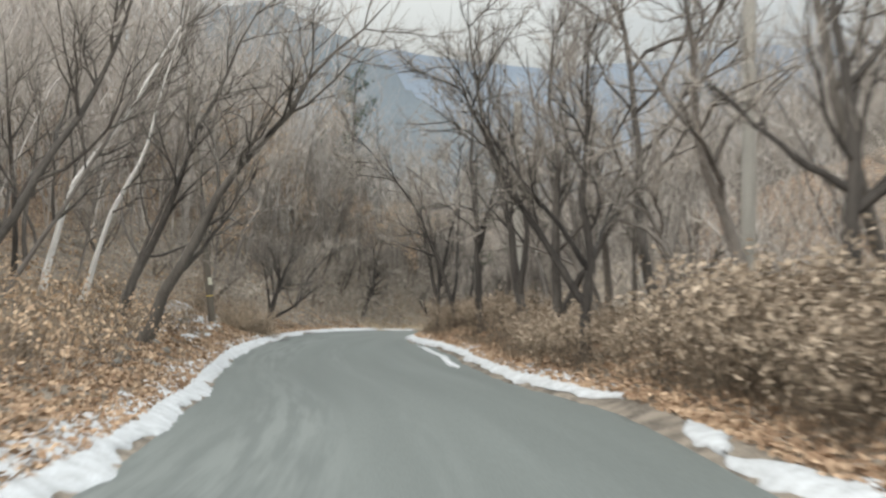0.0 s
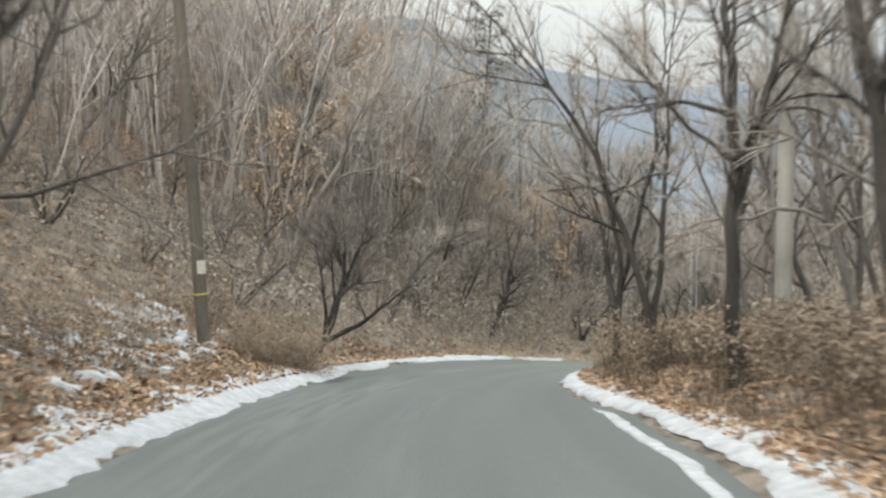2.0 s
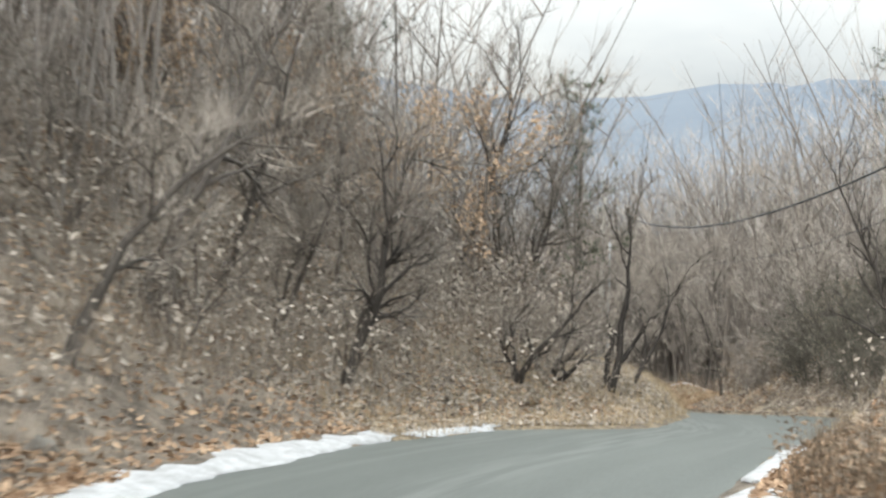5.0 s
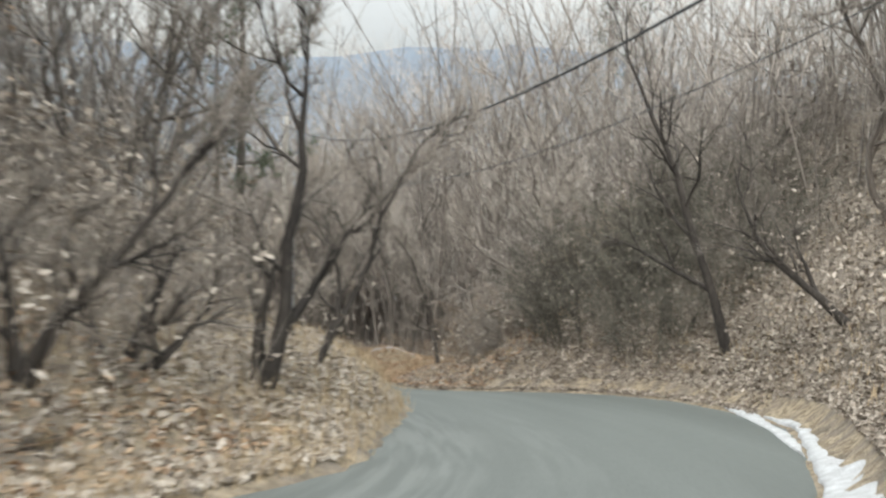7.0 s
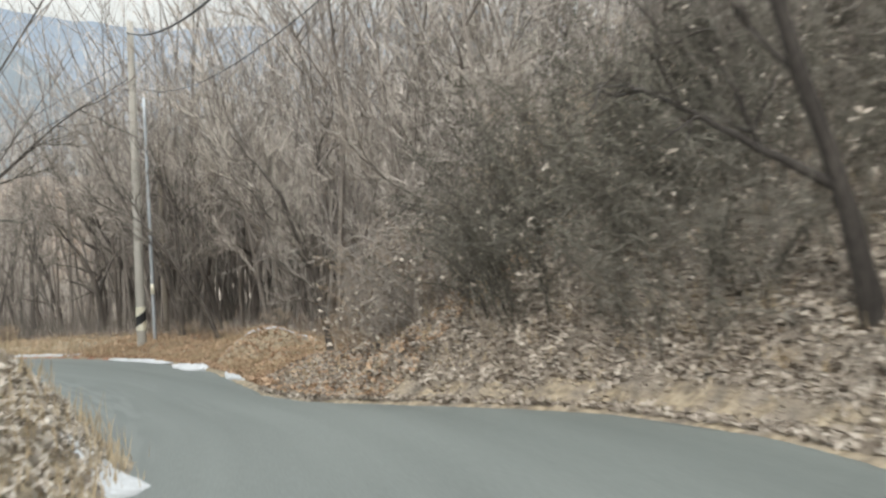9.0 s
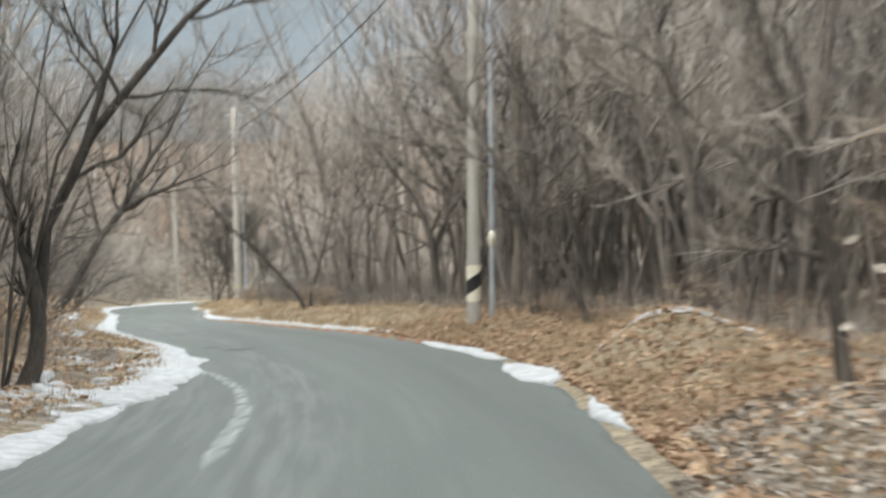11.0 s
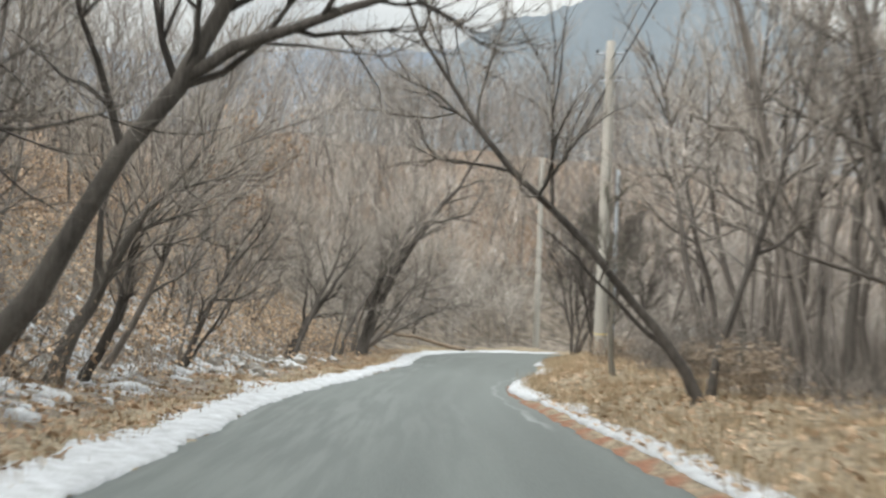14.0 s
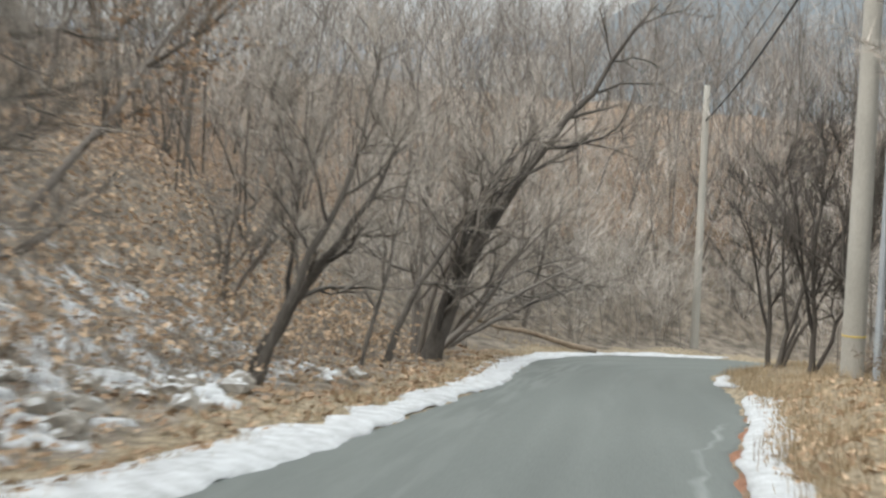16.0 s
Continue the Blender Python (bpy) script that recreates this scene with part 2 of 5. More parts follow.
def catmull(knots, values, x):
    """A smooth curve through evenly spaced knots."""
    v = np.asarray(values, float)
    u = np.clip((x - knots[0]) / (knots[1] - knots[0]), 0, len(knots) - 1.0001)
    i = u.astype(int)
    f = u - i
    n = len(v)
    p0, p1, p2, p3 = v[np.clip(i - 1, 0, n - 1)], v[i], v[np.clip(i + 1, 0, n - 1)], v[np.clip(i + 2, 0, n - 1)]
    return 0.5 * (2 * p1 + (p2 - p0) * f + (2 * p0 - 5 * p1 + 4 * p2 - p3) * f**2 + (3 * p1 - p0 - 3 * p2 + p3) * f**3)


SG = np.arange(-14.0, 185.9, 0.5)
CX, CY, CZ = (catmull(S_KNOT, [c[k] for c in CENTRE], SG) for k in range(3))
HEAD = np.arctan2(np.gradient(CX), np.gradient(CY))


def smooth(a, b, x):
    t = np.clip((x - a) / (b - a), 0, 1)
    return t * t * (3 - 2 * t)


def plan(x, y):
    """Distance along the road and sideways from its middle line (right is positive), and the road's height there."""
    x, y = np.atleast_1d(np.asarray(x, float)), np.atleast_1d(np.asarray(y, float))
    s, d, z = np.empty(len(x)), np.empty(len(x)), np.empty(len(x))
    for a in range(0, len(x), 20000):
        xx, yy = x[a:a + 20000], y[a:a + 20000]
        i = np.argmin((xx[:, None] - CX) ** 2 + (yy[:, None] - CY) ** 2, 1)
        along = (xx - CX[i]) * np.sin(HEAD[i]) + (yy - CY[i]) * np.cos(HEAD[i])
        along = np.clip(along, -0.3, 0.3)
        s[a:a + 20000] = SG[i] + along
        d[a:a + 20000] = (xx - CX[i]) * np.cos(HEAD[i]) - (yy - CY[i]) * np.sin(HEAD[i])
        z[a:a + 20000] = np.interp(SG[i] + along, SG, CZ)
    return s, d, z


def at(s, d):
    """The place in the world for a distance along the road and sideways from it."""
    x, y, h = np.interp(s, SG, CX), np.interp(s, SG, CY), np.interp(s, SG, HEAD)
    return x + d * np.cos(h), y - d * np.sin(h)


def wobble(x, y, size):
    """A smooth pseudo-random field, about -1 to 1."""
    x, y = x / size, y / size
    return (np.sin(1.7 * x + 2.3 * np.sin(0.9 * y + 1)) + np.sin(1.3 * y + 1.9 * np.sin(1.1 * x + 2)) + np.sin(0.7 * (x + y) + 1.3 * np.sin(1.9 * x - y))) / 3


def ground_height(x, y):
    s, d, z = plan(x, y)
    el, er = np.interp(s, EDGE_L[:, 0], EDGE_L[:, 1]), np.interp(s, EDGE_R[:, 0], EDGE_R[:, 1])
    e = np.where(d < 0, -d - el, d - er)
    p = np.maximum(e, 0)
    low = np.interp(p, [0, 0.8, 3, 8, 20, 40, 100, 400], [0.04, 0.32, 1.0, 2.9, 8, 13, 15, 10])
    steep = np.interp(p, [0, 0.8, 3, 9, 30, 60, 150, 500], [0.04, 0.15, 1.1, 5.2, 14, 17, 17, 10])
    spur = np.interp(p, [0, 0.2, 0.5, 1.0, 3, 6, 12, 25, 60, 300], [0.03, 0.26, 0.66, 1.1, 1.75, 2.3, 3.4, 5, 4, 2])
    flat = np.interp(p, [0, 1, 4, 10, 30, 100], [0.02, 0.1, 0.35, 1.0, 2.5, 5])
    rocky = np.interp(p, [0, 1.2, 2.6, 3.8, 5.2, 10, 30, 80, 300], [0.02, 0.10, 0.18, 0.45, 1.4, 5.2, 12.5, 14, 9])
    left = low + (steep - low) * smooth(36, 48, s)
    left = left + (spur - left) * smooth(61, 72, s)
    left = left + (flat - left) * smooth(80, 90, s)
    left = left + (rocky - left) * smooth(112, 124, s)
    fall = np.interp(p, [0, 0.7, 2, 4, 8, 20, 60, 400, 2000], [0.04, 0.2, 0.45, 0.5, -0.5, -5, -12, -22, -30])
    bank = np.interp(p, [0, 0.3, 0.7, 1.2, 3.0, 8, 25, 60, 200], [0.03, 0.10, 0.5, 1.1, 2.9, 7.2, 13, 15, 10])
    berm = np.interp(p, [0, 0.6, 1.6, 3.5, 10, 40, 100], [0.02, 0.10, 0.42, 0.45, 0.3, 0.3, -0.5])
    right = fall + (bank - fall) * smooth(54, 66, s)
    right = right + (berm - right) * smooth(82, 95, s)
    h = np.where(d < 0, left, right)
    rough = 0.10 * wobble(x, y, 0.55) + 0.16 * wobble(x + 31, y, 1.7) + 0.35 * wobble(x, y + 17, 6.0) * smooth(3, 12, p)
    h = h + rough * smooth(0.2, 1.6, p)
    h = h + 0.42 * np.exp(-(((x - 10.2) ** 2 / 1.7 + (y - 99.4) ** 2 / 1.2) ** 1.5))
    h = np.where(e < 0, -0.14 * smooth(0, -0.5, e) , h)
    return z + h


def ground_z(x, y):
    return float(ground_height(np.array([x]), np.array([y]))[0])


# ---- mesh helpers ----


def raw_mesh(name, verts, faces_flat, sizes, mats, smooth_shade=False, attrs=None):
    """A mesh from arrays: vertices (n, 3), all faces' corners in one row, and each face's number of corners."""
    me = bpy.data.meshes.new(name)
    verts = np.asarray(verts, np.float32)
    faces_flat = np.asarray(faces_flat, np.int32)
    sizes = np.asarray(sizes, np.int32)
    me.vertices.add(len(verts))
    me.vertices.foreach_set("co", verts.ravel())
    me.loops.add(len(faces_flat))
    me.loops.foreach_set("vertex_index", faces_flat)
    me.polygons.add(len(sizes))
    me.polygons.foreach_set("loop_start", np.r_[0, np.cumsum(sizes)[:-1]].astype(np.int32))
    me.polygons.foreach_set("loop_total", sizes)
    if smooth_shade:
        me.polygons.foreach_set("use_smooth", np.ones(len(sizes), bool))
    for m in mats:
        me.materials.append(m)
    for key, values in (attrs or {}).items():
        a = me.attributes.new(key, "FLOAT", "POINT")
        a.data.foreach_set("value", np.asarray(values, np.float32))
    me.update(calc_edges=True)
    me.validate()
    return me


def grid_mesh(name, pts, mats, attrs=None):
    """A sheet from an array of points (rows, columns, 3)."""
    r, c = pts.shape[:2]
    i = np.arange(r * c).reshape(r, c)
    quads = np.stack([i[:-1, :-1], i[:-1, 1:], i[1:, 1:], i[1:, :-1]], -1).reshape(-1, 4)
    return raw_mesh(name, pts.reshape(-1, 3), quads.ravel(), np.full(len(quads), 4), mats, True, attrs)


def part(name, me, parent, label=""):
    ob = new(name, me)
    ob.parent = parent
    return tagged(ob, label)


def bm_mesh(name, bm, m):
    me = bpy.data.meshes.new(name)
    bm.to_mesh(me)
    bm.free()
    me.materials.append(m)
    return me


class Tubes:
    """Gathers tapered tubes and spikes into one mesh."""

    def __init__(self):
        self.v, self.f, self.n, self.k = [], [], [], []
        self.count = 0

    def tube(self, pts, radii, sides, slot=0):
        pts = np.asarray(pts, float)
        t = np.gradient(pts, axis=0)
        t /= np.linalg.norm(t, axis=1, keepdims=True) + 1e-9
        ref = np.array([1.0, 0, 0]) if abs(t[0][0]) < 0.8 else np.array([0, 1.0, 0])
        a = np.cross(t, ref)
        a /= np.linalg.norm(a, axis=1, keepdims=True) + 1e-9
        b = np.cross(t, a)
        ang = np.arange(sides) * 2 * np.pi / sides
        ring = pts[:, None] + np.asarray(radii)[:, None, None] * (np.cos(ang)[None, :, None] * a[:, None] + np.sin(ang)[None, :, None] * b[:, None])
        k = len(pts)
        i = self.count + np.arange(k * sides).reshape(k, sides)
        j = np.roll(i, -1, 1)
        q = np.stack([i[:-1], j[:-1], j[1:], i[1:]], -1).reshape(-1, 4)
        self.v.append(ring.reshape(-1, 3))
        self.f.append(q.ravel())
        self.n.append(np.full(len(q), 4))
        self.k.append(np.full(len(q), slot))
        self.count += k * sides

    def blades(self, base, tip, width, slot=0):
        """Hair-thin twigs and grass blades, one tapered sliver each, turned every way."""
        base, tip = np.asarray(base, float), np.asarray(tip, float)
        m = len(base)
        r = np.random.RandomState(m)
        a = np.cross(tip - base, r.normal(0, 1, (m, 3)))
        a /= np.linalg.norm(a, axis=1, keepdims=True) + 1e-9
        w = np.broadcast_to(np.asarray(width, float), (m,))[:, None]
        self.v.append(np.stack([base - a * w, base + a * w, tip], 1).reshape(-1, 3))
        self.f.append(self.count + np.arange(3 * m))
        self.n.append(np.full(m, 3))
        self.k.append(np.full(m, slot))
        self.count += 3 * m

    def spikes(self, base, tip, radius, slot=0):
        """Many three-sided spikes at once."""
        base, tip = np.asarray(base, float), np.asarray(tip, float)
        m = len(base)
        if not m:
            return
        t = tip - base
        t /= np.linalg.norm(t, axis=1, keepdims=True) + 1e-9
        a = np.cross(t, np.where(np.abs(t[:, 2:3]) < 0.8, [[0, 0, 1.0]], [[1.0, 0, 0]]))
        a /= np.linalg.norm(a, axis=1, keepdims=True) + 1e-9
        b = np.cross(t, a)
        r = np.broadcast_to(np.asarray(radius, float), (m,))[:, None]
        v = np.stack([base + r * a, base - r * 0.5 * a + r * 0.87 * b, base - r * 0.5 * a - r * 0.87 * b, tip], 1)
        i = self.count + 4 * np.arange(m)[:, None]
        f = np.concatenate([i + [0, 1, 3], i + [1, 2, 3], i + [2, 0, 3]], 1)
        self.v.append(v.reshape(-1, 3))
        self.f.append(f.ravel())
        self.n.append(np.full(3 * m, 3))
        self.k.append(np.full(3 * m, slot))
        self.count += 4 * m

    def mesh(self, name, mats, smooth_shade=True):
        me = raw_mesh(name, np.concatenate(self.v), np.concatenate(self.f), np.concatenate(self.n), mats, smooth_shade)
        if len(mats) > 1:
            me.polygons.foreach_set("material_index", np.concatenate(self.k).astype(np.int32))
        return me


# ---- ground, road, snow ----


def axis_steps(lo, hi, step, out):
    mid = list(np.arange(lo, hi + 0.01, step))
    a, b, k, g = [], [], step, 1.28
    p = lo
    while p > -out:
        k *= g
        p -= k
        a.append(p)
    p, k = hi, step
    while p < out + 200:
        k *= g
        p += k
        b.append(p)
    return np.array(a[::-1] + mid + b)


GX, GY = axis_steps(-34, 34, 0.5, 2600), axis_steps(-16, 182, 0.5, 2600)
gxx, gyy = np.meshgrid(GX, GY)
gz = ground_height(gxx.ravel(), gyy.ravel())
gs, gd, _ = plan(gxx.ravel(), gyy.ravel())
ge = np.where(gd < 0, -gd - np.interp(gs, EDGE_L[:, 0], EDGE_L[:, 1]), gd - np.interp(gs, EDGE_R[:, 0], EDGE_R[:, 1]))
straw = np.where(gd < 0, 0.75 * (1 - smooth(0.8, 2.6, ge)) * smooth(96, 104, gs), (1 - smooth(1.5, 5, ge)) * smooth(90, 98, gs) * 0.85)
straw = np.maximum(straw, np.where(gs < 56, 0.3, 0.55) * (1 - smooth(0.3, 1.6, ge)))
straw = np.maximum(straw, 0.5 * smooth(58, 64, gs) * (1 - smooth(84, 90, gs)) * (gd < 0) * (1 - smooth(3, 6, ge)))
soil = np.where(gd > 0, 0.66 * (1 - smooth(0.1, 0.5, ge)) * smooth(103, 110, gs) * (1 - smooth(142, 150, gs)), 0)
soil = np.maximum(soil, 0.3 * (1 - smooth(0.2, 1.0, ge)) * (gs < 70))
snowy = np.where(gd < 0, 0.47 * smooth(1.6, 2.6, ge) * (1 - smooth(5, 8, ge)) * smooth(112, 120, gs) * (1 - smooth(144, 154, gs)), 0)
snowy = np.maximum(snowy, np.where(gd < 0, np.maximum(0.68 * np.exp(-(((gs - 135.6) / 2.4) ** 2 + ((ge - 2.7) / 1.4) ** 2)), 0.5 * np.exp(-(((gs - 127.5) / 4.0) ** 2 + ((ge - 3.2) / 1.3) ** 2))), 0))
snowy = np.maximum(snowy, np.where(gd < 0, 0.42 * (1 - smooth(2.0, 5.0, ge)) * smooth(92, 98, gs) * (1 - smooth(112, 118, gs)), 0))
snowy = np.maximum(snowy, np.where(gd < 0, 0.5 * smooth(0.9, 1.6, ge) * (1 - smooth(3.4, 5.5, ge)) * smooth(31, 34, gs) * (1 - smooth(39, 42, gs)), 0))
forest = smooth(5, 13, ge) * 0.9 + 0.1 * smooth(2, 6, ge)
gp = np.stack([gxx.ravel(), gyy.ravel(), gz], -1).reshape(*gxx.shape, 3)
ground = new("ground", grid_mesh("ground", gp, [M_GROUND], {"forest": forest, "straw": straw, "soil": soil, "snowy": snowy}))
tagged(ground, "brown leaf litter and dry grass on sloping forest ground", "ground", kind="structure")

ACROSS = 41
rl, rr = -np.interp(SG, EDGE_L[:, 0], EDGE_L[:, 1]), np.interp(SG, EDGE_R[:, 0], EDGE_R[:, 1])
rl = rl + 0.05 * np.sin(SG * 1.9) + 0.04 * np.sin(SG * 4.7 + 1)
rr = rr + 0.05 * np.sin(SG * 2.1 + 2) + 0.04 * np.sin(SG * 5.1)
u = np.linspace(0, 1, ACROSS)
rd = rl[:, None] * (1 - u) + rr[:, None] * u
rs = np.repeat(SG[:, None], ACROSS, 1)
rx, ry = at(rs, rd)
rz = np.interp(rs, SG, CZ) + 0.004 * wobble(rx, ry, 2.5)
skirt_l, skirt_r = np.stack(at(SG, rl - 0.12), -1), np.stack(at(SG, rr + 0.12), -1)
rp = np.stack([rx, ry, rz], -1)
lz = (np.interp(SG, SG, CZ) - 0.16)[:, None]
rp = np.concatenate([np.concatenate([skirt_l, lz], 1)[:, None], rp, np.concatenate([skirt_r, lz], 1)[:, None]], 1)
rs2, rd2 = np.repeat(SG[:, None], ACROSS + 2, 1), np.concatenate([rd[:, :1], rd, rd[:, -1:]], 1)
arc = np.interp(rs2, [92, 98, 101, 104, 107], [-2.05, -2.0, -2.15, -2.5, -3.1])
salt = np.exp(-((rd2 - arc) / 0.2) ** 2) * smooth(91, 95, rs2) * (1 - smooth(106, 109, rs2)) * 0.6
salt = np.maximum(salt, 0.36 * np.exp(-((rd2 - 0.8) / 0.7) ** 2))
salt = np.maximum(salt, 0.5 * np.exp(-((rd2 - rr[:, None] + 0.3) / 0.2) ** 2) * smooth(120, 126, rs2) * (1 - smooth(142, 146, rs2)))
patch = 0.95 * np.exp(-(((rs2 - 111.2) / 0.45) ** 2 + ((rd2 + 1.5) / 0.5) ** 2))
patch = np.maximum(patch, 0.8 * np.exp(-(((rs2 - 112.6) / 0.4) ** 2 + ((rd2 + 2.0) / 0.5) ** 2)))
patch = np.maximum(patch, 0.85 * np.exp(-(((rs2 - 39.6) / 1.3) ** 2 + ((rd2 + 2.35) / 0.3) ** 2)))
damp = 0.36 - 0.05 * rd2 + 0.14 * np.exp(-((rd2 + 1.4) / 0.5) ** 2) + 0.10 * np.exp(-((rd2 - 0.1) / 0.35) ** 2) + 0.04 * np.sin(rs2 * 0.21)
road = new("road", grid_mesh("road", rp, [M_ASPHALT], {"salt": salt.ravel(), "patch": patch.ravel(), "damp": damp.ravel()}))
lane = road.data.attributes.new("lane", "FLOAT_VECTOR", "POINT")
lane.data.foreach_set("vector", np.stack([rd2, rs2, 0 * rs2], -1).astype(np.float32).ravel())
tagged(road, "narrow worn grey asphalt road running downhill through woods", "road", kind="structure")


def snow_strip(s0, s1, inner, outer, seed, thick=0.045, ragged=0.24):
    """A low bank of old snow; inner and outer give its two borders, measured sideways from the road's middle."""
    s = np.arange(s0, s1, 0.22)
    rng = np.random.RandomState(seed)
    n = len(s)

    def noise_line(k):
        raw = rng.normal(0, 1, n + 8)
        fine = np.convolve(raw, np.ones(2) / 2, "same")[4:-4]
        wide = np.convolve(rng.normal(0, 1, n + 40), np.ones(9) / 3, "same")[20:-20]
        return ragged * (0.45 * fine + 0.5 * wide) * k

    a, b = inner(s) + noise_line(0.35), outer(s) + noise_line(1.0)
    ends = np.minimum(smooth(0, 1.2, s - s0), smooth(0, 1.2, s1 - s))
    mid = (a + b) / 2
    a, b = mid + (a - mid) * ends, mid + (b - mid) * ends
    rows = []
    for k, h in ((0, -0.06), (0.03, 0.6), (0.25, 1.0), (0.55, 1.0), (0.85, 0.8), (1.0, -0.06)):
        d = a + (b - a) * k
        x, y = at(s, d)
        z = np.maximum(np.interp(s, SG, CZ), ground_height(x, y)) + thick * h * (0.7 + 0.5 * np.abs(wobble(x, y, 0.4)))
        rows.append(np.stack([x, y, z], -1))
    ob = new("snow_bank", grid_mesh("snow_bank", np.stack(rows, 1), [M_SNOW]))
    return tagged(ob, "thin ragged strip of old snow along the road edge", "snow", "snow along the road", "stuff")


def line(*pairs):
    xs, ys = np.array(pairs[0::2], float), np.array(pairs[1::2], float)
    return lambda s: np.interp(s, xs, ys)


edge_l, edge_r = lambda s: -np.interp(s, EDGE_L[:, 0], EDGE_L[:, 1]), lambda s: np.interp(s, EDGE_R[:, 0], EDGE_R[:, 1])
snow_strip(2, 60.5, lambda s: edge_l(s) + 0.08, line(2, -3.75, 20, -3.75, 26, -3.3, 31, -3.15, 39, -3.4, 45, -3.8, 52, -4.25, 58, -4.3, 60.5, -4.1), 1, 0.04, 0.3)
snow_strip(1, 12.2, edge_r, lambda s: edge_r(s) + 0.42, 2)
snow_strip(14.8, 53, lambda s: edge_r(s) + 0.02, line(15, 3.05, 20, 3.0, 25, 3.4, 31, 3.75, 36, 3.2, 40, 2.5, 46, 2.2, 53, 1.6), 3)
snow_strip(24, 35, lambda s: edge_r(s) - 0.45, lambda s: edge_r(s) - 0.26, 4, 0.03, 0.05)
snow_strip(53.5, 73, lambda s: edge_r(s) + 0.0, line(53, 1.6, 58, 1.6, 62, 1.8, 65, 2.45, 67, 2.9, 69, 3.4, 71.6, 4.1, 73, 4.2), 5, 0.05, 0.1)
snow_strip(67.8, 76.5, line(67.8, 2.74, 69.4, 3.1, 70.7, 3.46, 73.4, 4.06, 76.5, 4.72), line(67.8, 2.84, 69.4, 3.28, 70.7, 3.68, 73.4, 4.28, 76.5, 4.92), 6, 0.03, 0.05)
snow_strip(77, 79.5, lambda s: edge_l(s) + 0.3, lambda s: edge_l(s) - 0.35, 8)
snow_strip(88, 99.5, lambda s: edge_l(s) + 0.1, lambda s: edge_l(s) - 0.4, 9)
snow_strip(98.5, 110, lambda s: edge_l(s) + 0.15, line(98, -3.7, 102, -4.2, 106, -4.1, 110, -3.6), 10, 0.06, 0.4)
snow_strip(108, 160, lambda s: edge_l(s) + 0.05, line(108, -3.6, 115, -3.6, 126, -3.8, 134, -3.6, 141, -2.8, 150, -2.7, 162, -4.0), 11)
snow_strip(158, 172, lambda s: edge_l(s) + 0.1, lambda s: edge_l(s) - 0.5, 12)
snow_strip(94.6, 97.6, lambda s: edge_r(s) - 0.02, lambda s: edge_r(s) + 0.3, 13, 0.05, 0.12)
snow_strip(99.3, 103.2, lambda s: edge_r(s) - 0.35, lambda s: edge_r(s) + 0.35, 14, 0.05, 0.2)
snow_strip(103.6, 109.5, lambda s: edge_r(s) - 0.15, lambda s: edge_r(s) + 0.22, 15, 0.04, 0.12)
snow_strip(112, 131, lambda s: edge_r(s) + 0.22, lambda s: edge_r(s) + 0.62, 16, 0.05, 0.14)
snow_strip(130, 149, lambda s: edge_r(s) + 0.05, lambda s: edge_r(s) + 0.6, 17, 0.06, 0.16)
snow_strip(152, 158, lambda s: edge_r(s), lambda s: edge_r(s) + 0.4, 18)



def snow_patch(s, e, size, seed):
    """A thin ragged sheet of old snow lying on the leaves of the bank."""
    r = np.random.RandomState(seed)
    x0, y0 = (float(v) for v in at(s, float(edge_l(s)) - e))
    n, turn, long = 18, r.uniform(0, 3.14), r.uniform(1.2, 2.4)
    a = np.arange(n) * 2 * np.pi / n
    rim = size * (1 + 0.28 * np.sin(2 * a + r.uniform(0, 6)) + 0.2 * np.sin(5 * a + r.uniform(0, 6)) + r.normal(0, 0.12, n))
    rows = []
    for q, lift in ((0.0, 0.07), (0.45, 0.075), (0.8, 0.06), (1.0, -0.02)):
        u, v = rim * q * np.cos(a) * long, rim * q * np.sin(a)
        x, y = x0 + u * math.cos(turn) - v * math.sin(turn), y0 + u * math.sin(turn) + v * math.cos(turn)
        rows.append(np.stack([x, y, ground_height(x, y) + lift + 0.02 * wobble(x, y, 0.12)], -1))
    pts = np.stack(rows)
    ob = new("snow_patch", grid_mesh("snow_patch", np.concatenate([pts, pts[:, :1]], 1), [M_SNOW]))
    tagged(ob, "small ragged patch of old snow on fallen leaves", "snow", "snow patches")


rng_snow = np.random.RandomState(77)
for k in range(34):
    snow_patch(rng_snow.uniform(31.5, 40.5), rng_snow.uniform(1.1, 4.6), rng_snow.uniform(0.05, 0.15), 500 + k)
for k in range(80):
    snow_patch(rng_snow.uniform(118, 141), rng_snow.uniform(1.5, 4.2), rng_snow.uniform(0.06, 0.26), 600 + k)
for k in range(14):
    snow_patch(rng_snow.uniform(98, 107), rng_snow.uniform(0.9, 2.8), rng_snow.uniform(0.07, 0.22), 700 + k)

# ---- trees ----


def curve_points(rng, start, way, length, n, bend, lift):
    """A wandering line; lift turns it upwards bit by bit."""
    pts, p, w = [np.array(start, float)], np.array(start, float), np.array(way, float)
    w = w / np.linalg.norm(w)
    for _ in range(n):
        w = w + rng.normal(0, bend, 3) + np.array([0, 0, lift])
        w = w / np.linalg.norm(w)
        p = p + w * length / n
        pts.append(p)
    return np.array(pts)


def side_way(rng, along, angle):
    """A way that leaves a branch at the given angle."""
    r = rng.normal(0, 1, 3)
    r = r - along * (r @ along)
    r = r / (np.linalg.norm(r) + 1e-9)
    return along * math.cos(angle) + r * math.sin(angle)


